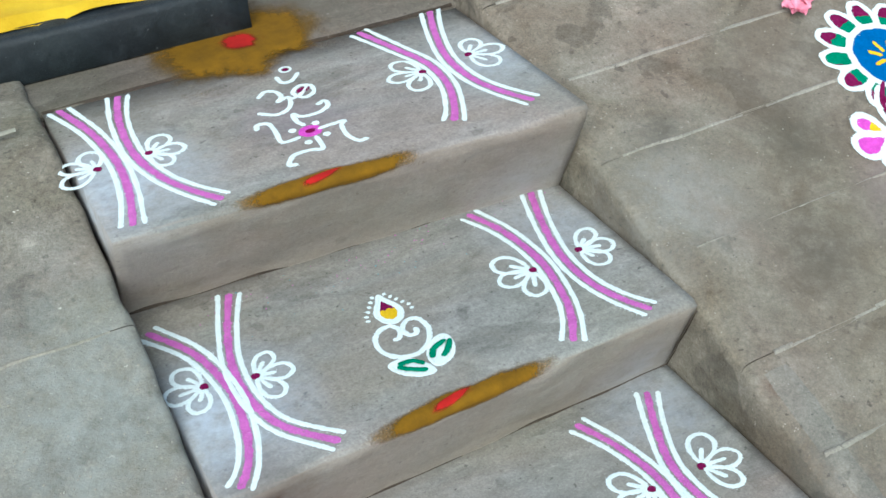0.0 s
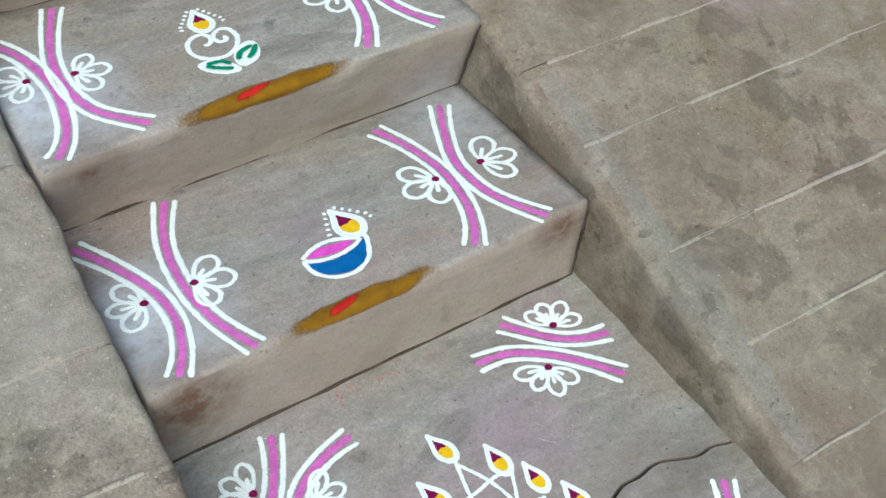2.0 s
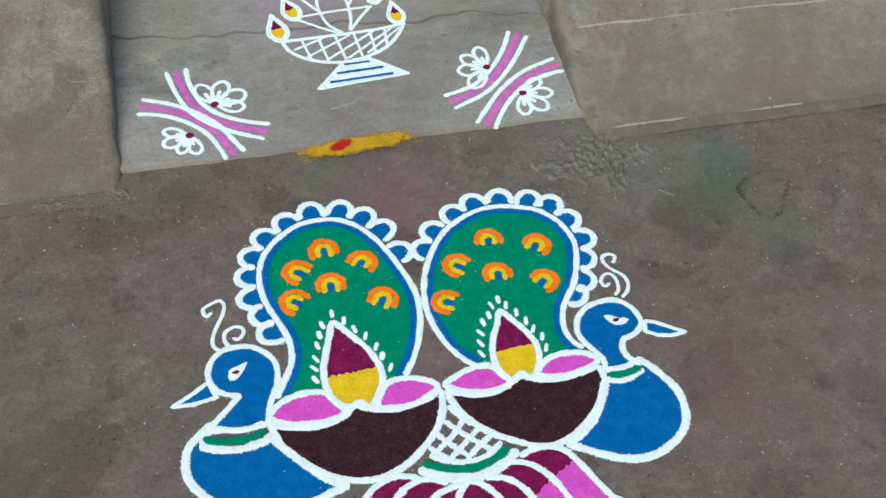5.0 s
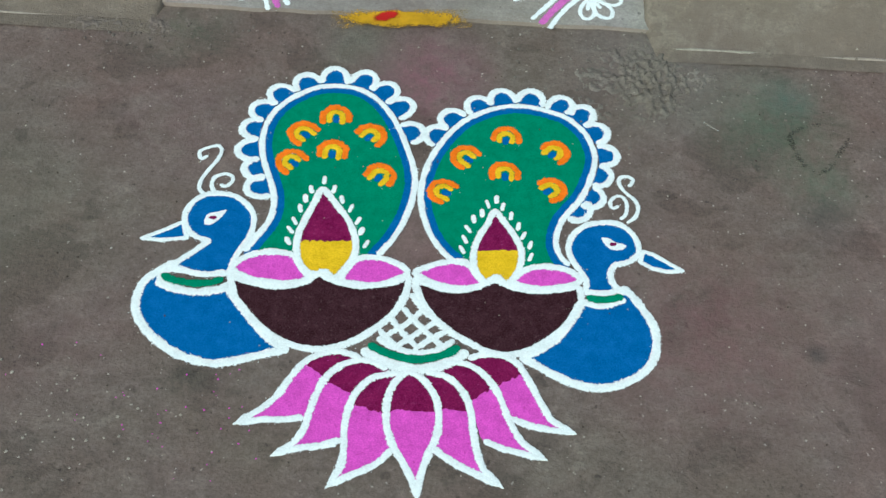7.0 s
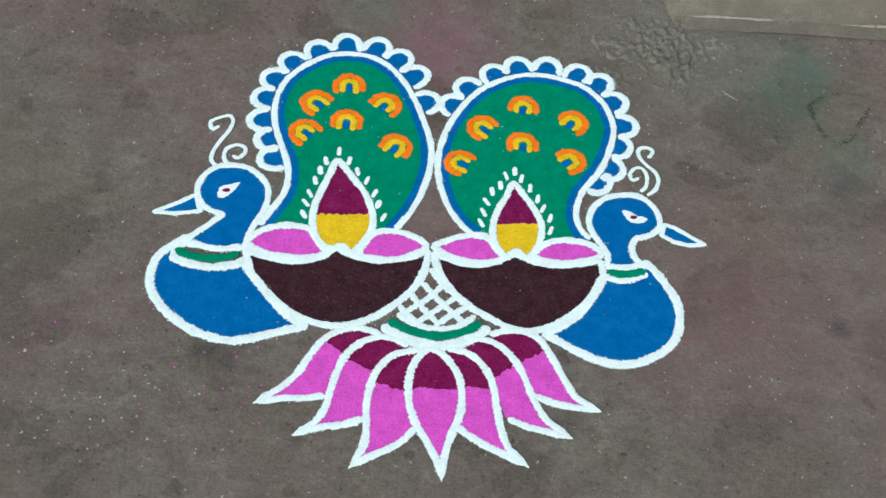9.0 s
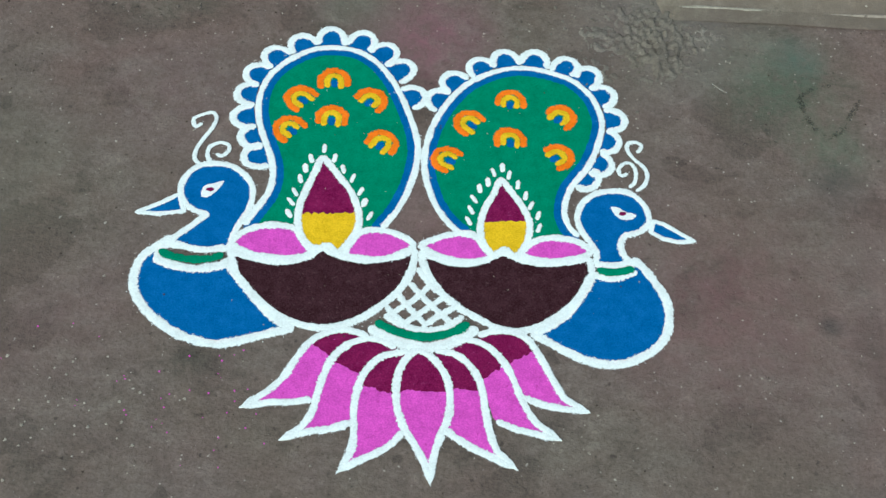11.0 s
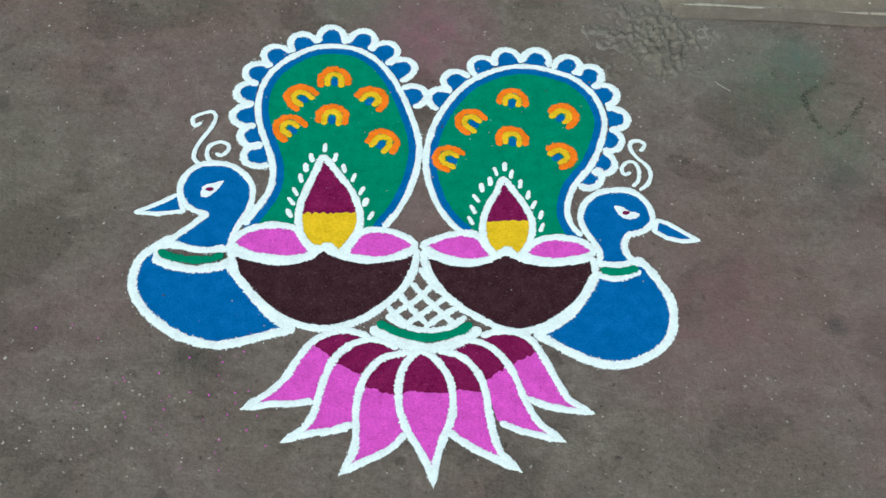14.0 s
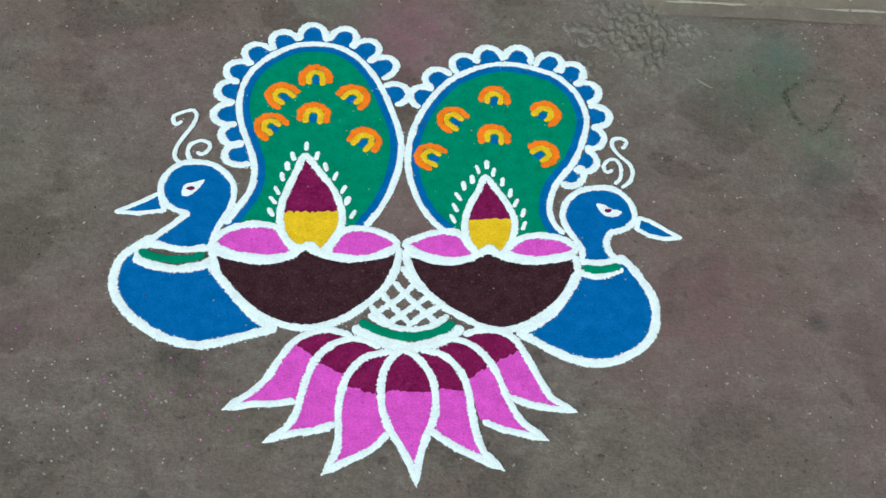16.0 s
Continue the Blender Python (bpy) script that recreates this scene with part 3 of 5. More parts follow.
def corner_motif(surf, arc_a, arc_b, flowers, count=3):
    """Two pink and white bands that bow towards each other, with a flower in each hollow."""
    m = thing("corner_motif", "pink and white chalk bands crossing, with looped white flowers", "rangoli motif", "corner motifs on the steps")
    for pts in (arc_a, arc_b):
        mid = smooth(pts, n=6)
        line_part("pink_band", [offset_line(mid, 0.0)], surf, 0.0118, WORN_PINK, m, "pink powder band", high=0.0007, ragged=0.3)
        for side in (-1, 1):
            line_part("white_line", [offset_line(mid, side * 0.0115, 0.004)], surf, 0.0084, WHITE, m, seed=side + pts[0][0])
    for dot, tip in flowers:
        petal_flower(surf, dot, tip, m, count, 132 if count == 4 else 116, 0.0066 if count == 4 else 0.0076)
    return m


def small_flame(surf, tip, base, parent, beads=0, split=0.52, fat=0.25):
    """A chalk flame: white outline, maroon and yellow inside, with a rim of beads where it has one."""
    out = drop(tip, base, fat)
    tip, base = Vector(tip), Vector(base)
    ax = base - tip
    wide = 0.16 * ax.length
    flame = fill_part("flame", out, surf, 2, WHITE, parent, "white chalk flame")
    core = drop(tip + ax * 0.20, base - ax * 0.14, fat * 0.95)
    fill_part("flame_base", core, surf, 4, YELLOW, flame, "yellow powder")
    cut = tip + ax * split
    n = rotated(ax, 90).normalized()
    fill_part("flame_tip", clipped(core, cut - n, cut + n), surf, 5, MAROON, flame, "maroon powder")
    line_part("outline", [out], surf, max(0.0034, wide * 0.5), WHITE, flame, closed=True)
    if beads:
        for s in (-1, 1):
            for k in range(beads):
                f = 0.02 + 0.68 * k / (beads - 1)
                p = tip + ax * f + n * s * ax.length * (0.12 + 0.36 * min(1, f * 1.7))
                d = (p - (tip + ax * (f + 0.25))).normalized()
                line_part("bead", [[p - d * 0.0035, p, p + d * 0.0035]], surf, 0.0062, WHITE, flame)
    return flame


corner_motif(step_a, [(-0.3103, 1.6687), (-0.2847, 1.5737), (-0.275, 1.477), (-0.2819, 1.3902), (-0.2998, 1.3104)],
             [(-0.2223, 1.6597), (-0.2414, 1.5825), (-0.2488, 1.4857), (-0.2365, 1.409), (-0.2123, 1.3522), (-0.1824, 1.3058)],
             [((-0.3026, 1.4697), (-0.3355, 1.4916)), ((-0.2306, 1.4718), (-0.194, 1.4632))])
corner_motif(step_a, [(0.1645, 1.6466), (0.1895, 1.5594), (0.2077, 1.4852), (0.2011, 1.4104), (0.1766, 1.3467), (0.1577, 1.3138)],
             [(0.3016, 1.6644), (0.267, 1.5791), (0.2416, 1.4907), (0.2389, 1.4158), (0.2531, 1.3581), (0.28, 1.3015)],
             [((0.1883, 1.468), (0.1452, 1.47)), ((0.2721, 1.4785), (0.3134, 1.4748))])
corner_motif(step_b, [(-0.317, 1.322), (-0.2744, 1.2453), (-0.2586, 1.1536), (-0.267, 1.0737), (-0.2846, 1.0218), (-0.3063, 0.9914)],
             [(-0.1921, 1.344), (-0.2199, 1.2716), (-0.2394, 1.2005), (-0.2423, 1.1253), (-0.225, 1.0609), (-0.1758, 1.001)],
             [((-0.2844, 1.1788), (-0.3236, 1.1791)), ((-0.2214, 1.1624), (-0.1834, 1.1543))])
corner_motif(step_b, [(0.1792, 1.3324), (0.2028, 1.262), (0.2095, 1.1749), (0.1961, 1.0977), (0.1789, 1.0496), (0.1532, 1.0065)],
             [(0.2929, 1.3431), (0.2632, 1.2604), (0.2424, 1.1795), (0.2392, 1.11), (0.2526, 1.0522), (0.2762, 1.0062)],
             [((0.1892, 1.1632), (0.1442, 1.159)), ((0.2685, 1.1688), (0.3094, 1.1591))])
corner_motif(step_c, [(-0.3183, 0.9968), (-0.2828, 0.933), (-0.2559, 0.8625), (-0.2511, 0.7997), (-0.2651, 0.7458), (-0.2868, 0.7074)],
             [(-0.173, 1.0232), (-0.1998, 0.963), (-0.2141, 0.9056), (-0.2175, 0.8324), (-0.2076, 0.7667), (-0.1838, 0.7017)],
             [((-0.2744, 0.8474), (-0.3132, 0.8538)), ((-0.2041, 0.8486), (-0.1651, 0.8367))])
corner_motif(step_c, [(0.1592, 1.0093), (0.1827, 0.9491), (0.1958, 0.8751), (0.1892, 0.8047), (0.1716, 0.7519), (0.1475, 0.7126)],
             [(0.2788, 1.0113), (0.25, 0.9528), (0.2239, 0.8808), (0.2234, 0.8127), (0.2388, 0.7637), (0.2685, 0.7096)],
             [((0.1772, 0.861), (0.1344, 0.8534)), ((0.2549, 0.8599), (0.2994, 0.8542))])
corner_motif(landing_z, [(-0.1871, 0.6917), (-0.2047, 0.6469), (-0.2301, 0.6036), (-0.2606, 0.5734), (-0.2991, 0.5445)],
             [(-0.0962, 0.6362), (-0.1409, 0.6252), (-0.1868, 0.6009), (-0.2205, 0.559), (-0.2473, 0.4976)],
             [((-0.2473, 0.6214), (-0.2852, 0.6443)), ((-0.1871, 0.5704), (-0.1461, 0.5568))], 4)
corner_motif(landing_z, [(0.1839, 0.6971), (0.2128, 0.6615), (0.2433, 0.6309), (0.2787, 0.6121), (0.3143, 0.6042)],
             [(0.1133, 0.6525), (0.1627, 0.6454), (0.2087, 0.6182), (0.2489, 0.5788), (0.2869, 0.5302)],
             [((0.2511, 0.6553), (0.2736, 0.6925)), ((0.1989, 0.5956), (0.1719, 0.5613))], 4)
corner_motif(landing_z, [(-0.2466, 0.3302), (-0.2409, 0.2926), (-0.2267, 0.2523), (-0.2024, 0.222), (-0.1683, 0.1996), (-0.1266, 0.182)],
             [(-0.306, 0.2621), (-0.2653, 0.2486), (-0.2309, 0.2268), (-0.203, 0.1973), (-0.1873, 0.1661), (-0.1769, 0.1427)],
             [((-0.1967, 0.2488), (-0.1656, 0.2799)), ((-0.2382, 0.1919), (-0.2651, 0.1689))], 4)
corner_motif(landing_z, [(0.2895, 0.3286), (0.2605, 0.2795), (0.2276, 0.2398), (0.1958, 0.2148), (0.1478, 0.1968)],
             [(0.3357, 0.2502), (0.285, 0.2348), (0.2408, 0.2031), (0.2121, 0.1697), (0.1913, 0.1393)],
             [((0.2219, 0.2612), (0.18, 0.2756)), ((0.2633, 0.1978), (0.2991, 0.1766))], 4)

# the two round fans
fan_west = [(-0.1730, -0.2790), (-0.1620, -0.2570), (-0.1520, -0.2380), (-0.1470, -0.2220), (-0.1460, -0.2020), (-0.1490, -0.1840), (-0.1560, -0.1630), (-0.1640, -0.1410), (-0.1700, -0.1190), (-0.1720, -0.0970), (-0.1700, -0.0740), (-0.1620, -0.0500), (-0.1480, -0.0300), (-0.1290, -0.0130), (-0.1050, 0.0000), (-0.0790, 0.0030), (-0.0540, -0.0010), (-0.0320, -0.0150), (-0.0120, -0.0400), (0.0030, -0.0700), (0.0130, -0.0980), (0.0210, -0.1240), (0.0260, -0.1510), (0.0250, -0.1770), (0.0190, -0.2070), (0.0110, -0.2310), (0.0000, -0.2540), (-0.0140, -0.2750)]
fan_east = [(0.2170, -0.2760), (0.2070, -0.2640), (0.2020, -0.2480), (0.2030, -0.2300), (0.2100, -0.2080), (0.2210, -0.1910), (0.2340, -0.1730), (0.2440, -0.1510), (0.2530, -0.1240), (0.2570, -0.1010), (0.2530, -0.0780), (0.2440, -0.0560), (0.2240, -0.0340), (0.2050, -0.0250), (0.1810, -0.0180), (0.1570, -0.0160), (0.1320, -0.0210), (0.1090, -0.0320), (0.0870, -0.0480), (0.0690, -0.0700), (0.0550, -0.0940), (0.0440, -0.1190), (0.0380, -0.1420), (0.0350, -0.1590), (0.0340, -0.1770), (0.0360, -0.1980), (0.0410, -0.2190), (0.0480, -0.2390), (0.0590, -0.2580), (0.0710, -0.2720), (0.0800, -0.2790)]
fans = [(fan_west,
         [(0.0330, -0.0670), (0.0170, -0.0200), (-0.0070, 0.0090), (-0.0420, 0.0310), (-0.0880, 0.0360), (-0.1320, 0.0190), (-0.1680, -0.0070), (-0.1910, -0.0420), (-0.2000, -0.0800), (-0.2010, -0.1210), (-0.1880, -0.1540), (-0.1820, -0.1830)],
         [(-0.0810, -0.0530, -84), (-0.1210, -0.0850, -37), (-0.1310, -0.1340, -42), (-0.0810, -0.1140, -90), (-0.0340, -0.0830, -124), (-0.0180, -0.1500, -122)]),
        (fan_east,
         [(0.0390, -0.0690), (0.0600, -0.0350), (0.0970, -0.0070), (0.1340, 0.0110), (0.1790, 0.0130), (0.2210, 0.0040), (0.2540, -0.0140), (0.2740, -0.0500), (0.2860, -0.0950), (0.2750, -0.1360), (0.2620, -0.1750), (0.2420, -0.1990)],
         [(0.1420, -0.0750, -96), (0.0900, -0.1120, -40), (0.1400, -0.1360, -90), (0.2040, -0.0960, -131), (0.0620, -0.1700, -29), (0.1970, -0.1590, -145)])]
bird_west = dict(
    body=[(-0.2520, -0.3010), (-0.2710, -0.3150), (-0.2830, -0.3290), (-0.2880, -0.3480), (-0.2870, -0.3660), (-0.2800, -0.3820), (-0.2670, -0.3990), (-0.2500, -0.4130), (-0.2320, -0.4250), (-0.2080, -0.4330), (-0.1880, -0.4360), (-0.1690, -0.4320), (-0.1470, -0.4250), (-0.1290, -0.4190), (-0.1110, -0.4120), (-0.1250, -0.4040), (-0.1410, -0.3890), (-0.1570, -0.3700), (-0.1750, -0.3480), (-0.1860, -0.3310), (-0.1950, -0.3350), (-0.2220, -0.3410), (-0.2480, -0.3350), (-0.2650, -0.3230)],
    head=[(-0.2550, -0.3070), (-0.2350, -0.2850), (-0.2230, -0.2720), (-0.2180, -0.2660), (-0.2320, -0.2610), (-0.2420, -0.2530), (-0.2500, -0.2390), (-0.2510, -0.2250), (-0.2460, -0.2100), (-0.2330, -0.1960), (-0.2140, -0.1920), (-0.1950, -0.1950), (-0.1790, -0.2070), (-0.1690, -0.2220), (-0.1670, -0.2400), (-0.1700, -0.2570), (-0.1770, -0.2730), (-0.1840, -0.2930), (-0.1890, -0.3110), (-0.2130, -0.3150), (-0.2330, -0.3130)],
    beak=[(-0.2520, -0.2390), (-0.2710, -0.2520), (-0.2970, -0.2670), (-0.2720, -0.2680), (-0.2440, -0.2630)],
    collar=[(-0.2650, -0.3180), (-0.2490, -0.3260), (-0.2240, -0.3290), (-0.2040, -0.3260), (-0.1930, -0.3190)],
    edges=[[(-0.2490, -0.3070), (-0.2320, -0.3130), (-0.2130, -0.3150), (-0.1910, -0.3100)], [(-0.2700, -0.3280), (-0.2510, -0.3380), (-0.2290, -0.3410), (-0.2090, -0.3400), (-0.1870, -0.3340)]],
    crest=[(-0.2370, -0.1310), (-0.2450, -0.1370), (-0.2480, -0.1250), (-0.2370, -0.1170), (-0.2260, -0.1140), (-0.2210, -0.1230), (-0.2250, -0.1390), (-0.2340, -0.1570), (-0.2400, -0.1730), (-0.2400, -0.1860), (-0.2330, -0.1940)],
    curl=[(-0.2210, -0.1910), (-0.2260, -0.1780), (-0.2230, -0.1660), (-0.2120, -0.1600), (-0.2020, -0.1640), (-0.2020, -0.1730), (-0.2090, -0.1800), (-0.2160, -0.1770)],
    mark=[(-0.2270, -0.2330), (-0.2240, -0.2250), (-0.2140, -0.2210), (-0.2020, -0.2170), (-0.2070, -0.2280), (-0.2140, -0.2380), (-0.2230, -0.2420), (-0.2270, -0.2380)],
)
bird_east = dict(
    body=[(0.2780, -0.3080), (0.2890, -0.3150), (0.3010, -0.3340), (0.3110, -0.3540), (0.3140, -0.3730), (0.3120, -0.3910), (0.3050, -0.4090), (0.2930, -0.4230), (0.2760, -0.4340), (0.2570, -0.4420), (0.2350, -0.4440), (0.2130, -0.4390), (0.1920, -0.4290), (0.1720, -0.4170), (0.1590, -0.4080), (0.1750, -0.3990), (0.1940, -0.3840), (0.2090, -0.3650), (0.2220, -0.3440), (0.2300, -0.3290), (0.2510, -0.3300), (0.2680, -0.3240)],
    head=[(0.2360, -0.3140), (0.2360, -0.2970), (0.2290, -0.2820), (0.2220, -0.2700), (0.2170, -0.2550), (0.2180, -0.2410), (0.2260, -0.2250), (0.2410, -0.2120), (0.2610, -0.2070), (0.2800, -0.2080), (0.2940, -0.2190), (0.3020, -0.2350), (0.3020, -0.2510), (0.2930, -0.2630), (0.2810, -0.2690), (0.2720, -0.2720), (0.2660, -0.2840), (0.2680, -0.2990), (0.2750, -0.3090), (0.2520, -0.3150)],
    beak=[(0.3080, -0.2490), (0.3190, -0.2520), (0.3350, -0.2630), (0.3540, -0.2750), (0.3360, -0.2780), (0.3180, -0.2740), (0.3030, -0.2650)],
    collar=[(0.2350, -0.3210), (0.2490, -0.3240), (0.2650, -0.3220), (0.2790, -0.3170)],
    edges=[[(0.2350, -0.3130), (0.2500, -0.3150), (0.2660, -0.3120), (0.2770, -0.3080)], [(0.2310, -0.3290), (0.2510, -0.3320), (0.2680, -0.3270), (0.2820, -0.3210)]],
    crest=[(0.2970, -0.1470), (0.3040, -0.1360), (0.2970, -0.1300), (0.2870, -0.1330), (0.2860, -0.1450), (0.2930, -0.1570), (0.3040, -0.1690), (0.3070, -0.1820), (0.3020, -0.1960), (0.2910, -0.2060)],
    curl=[(0.2830, -0.1790), (0.2750, -0.1830), (0.2720, -0.1740), (0.2800, -0.1640), (0.2890, -0.1650), (0.2930, -0.1770), (0.2910, -0.1910), (0.2830, -0.2010)],
    mark=[(0.2580, -0.2310), (0.2670, -0.2310), (0.2770, -0.2370), (0.2880, -0.2410), (0.2810, -0.2480), (0.2690, -0.2480), (0.2630, -0.2420)],
)
bowls = [
    dict(rim=[(-0.1860, -0.3130), (-0.1740, -0.3190), (-0.1550, -0.3240), (-0.1360, -0.3270), (-0.1170, -0.3260), (-0.0980, -0.3190), (-0.0820, -0.3070), (-0.0660, -0.3140), (-0.0470, -0.3190), (-0.0280, -0.3210), (-0.0070, -0.3170), (0.0110, -0.3110), (0.0250, -0.3020)],
         under=[(0.0230, -0.3230), (0.0160, -0.3430), (0.0050, -0.3620), (-0.0100, -0.3780), (-0.0320, -0.3960), (-0.0550, -0.4070), (-0.0780, -0.4110), (-0.0990, -0.4080), (-0.1240, -0.3980), (-0.1440, -0.3820), (-0.1630, -0.3620), (-0.1770, -0.3430)],
         petals=[[(-0.1840, -0.3050), (-0.1740, -0.2890), (-0.1550, -0.2800), (-0.1330, -0.2770), (-0.1140, -0.2820), (-0.1020, -0.3000), (-0.0940, -0.3140), (-0.1170, -0.3220), (-0.1390, -0.3210), (-0.1620, -0.3180)],
                 [(-0.0550, -0.3140), (-0.0480, -0.2950), (-0.0380, -0.2820), (-0.0190, -0.2780), (0.0040, -0.2830), (0.0230, -0.2970), (0.0080, -0.3100), (-0.0150, -0.3180), (-0.0370, -0.3180)]],
         flame=[(-0.0880, -0.1770), (-0.0970, -0.2000), (-0.1050, -0.2240), (-0.1110, -0.2470), (-0.1120, -0.2690), (-0.1070, -0.2890), (-0.0960, -0.3040), (-0.0840, -0.3060), (-0.0760, -0.3020), (-0.0640, -0.3110), (-0.0530, -0.2990), (-0.0440, -0.2830), (-0.0410, -0.2630), (-0.0450, -0.2430), (-0.0540, -0.2220), (-0.0710, -0.1980)],
         cut=[(-0.1180, -0.2600), (-0.0370, -0.2540)],
         beads=[(-0.0870, -0.1620), (-0.1020, -0.1780), (-0.1080, -0.1930), (-0.1130, -0.2090), (-0.1180, -0.2290), (-0.1220, -0.2430), (-0.1230, -0.2600), (-0.0740, -0.1760), (-0.0630, -0.1920), (-0.0510, -0.2050), (-0.0410, -0.2240), (-0.0360, -0.2400), (-0.0290, -0.2590)]),
    dict(rim=[(0.0310, -0.3050), (0.0470, -0.3130), (0.0660, -0.3190), (0.0850, -0.3200), (0.1050, -0.3140), (0.1260, -0.3030), (0.1440, -0.3100), (0.1640, -0.3150), (0.1830, -0.3150), (0.2070, -0.3110), (0.2270, -0.3050)],
         under=[(0.2290, -0.3250), (0.2230, -0.3420), (0.2120, -0.3590), (0.1950, -0.3780), (0.1720, -0.3950), (0.1530, -0.4040), (0.1370, -0.4070), (0.1180, -0.4030), (0.1000, -0.3940), (0.0780, -0.3810), (0.0570, -0.3620), (0.0430, -0.3420), (0.0350, -0.3230)],
         petals=[[(0.0320, -0.2980), (0.0470, -0.2880), (0.0630, -0.2810), (0.0800, -0.2780), (0.0960, -0.2820), (0.1050, -0.2970), (0.1140, -0.3090), (0.0950, -0.3160), (0.0760, -0.3170), (0.0530, -0.3110)],
                 [(0.1490, -0.3050), (0.1550, -0.2920), (0.1660, -0.2840), (0.1860, -0.2790), (0.2090, -0.2810), (0.2230, -0.2880), (0.2290, -0.2970), (0.2170, -0.3050), (0.1970, -0.3100), (0.1740, -0.3120)]],
         flame=[(0.1270, -0.1980), (0.1180, -0.2180), (0.1080, -0.2380), (0.1020, -0.2580), (0.1010, -0.2780), (0.1060, -0.2940), (0.1160, -0.3060), (0.1290, -0.2980), (0.1390, -0.3070), (0.1470, -0.3020), (0.1550, -0.2880), (0.1590, -0.2690), (0.1580, -0.2520), (0.1490, -0.2310), (0.1370, -0.2120)],
         cut=[(0.0950, -0.2610), (0.1650, -0.2560)],
         beads=[(0.1290, -0.1790), (0.1180, -0.1870), (0.1110, -0.2020), (0.1010, -0.2120), (0.0940, -0.2280), (0.0900, -0.2440), (0.0870, -0.2600), (0.1370, -0.1900), (0.1470, -0.2040), (0.1560, -0.2200), (0.1620, -0.2340), (0.1700, -0.2480), (0.1700, -0.2660)]),
]
lattice = [[(0.0250, -0.3260), (0.0200, -0.3390), (0.0090, -0.3600)],
           [(0.0280, -0.3280), (0.0380, -0.3430), (0.0510, -0.3600)],
           [(0.0190, -0.3480), (0.0410, -0.3740), (0.0660, -0.3990)],
           [(0.0050, -0.3620), (0.0220, -0.3850), (0.0400, -0.4040)],
           [(-0.0070, -0.3800), (0.0060, -0.3950), (0.0190, -0.4060)],
           [(0.0440, -0.3490), (0.0240, -0.3710), (-0.0020, -0.3910)],
           [(0.0600, -0.3640), (0.0360, -0.3840), (0.0120, -0.4040)],
           [(0.0730, -0.3760), (0.0490, -0.3930), (0.0340, -0.4060)],
           [(0.0800, -0.3890), (0.0590, -0.4050)]]
belt_top = [(-0.0080, -0.3910), (0.0090, -0.4020), (0.0260, -0.4080), (0.0430, -0.4090), (0.0620, -0.4040), (0.0780, -0.3930)]
belt = [(-0.0180, -0.4010), (-0.0000, -0.4100), (0.0180, -0.4160), (0.0370, -0.4180), (0.0550, -0.4150), (0.0730, -0.4080), (0.0860, -0.3980)]
belt_low = [(-0.0250, -0.4080), (-0.0070, -0.4180), (0.0120, -0.4260), (0.0370, -0.4310), (0.0610, -0.4260), (0.0800, -0.4150), (0.0960, -0.4040)]
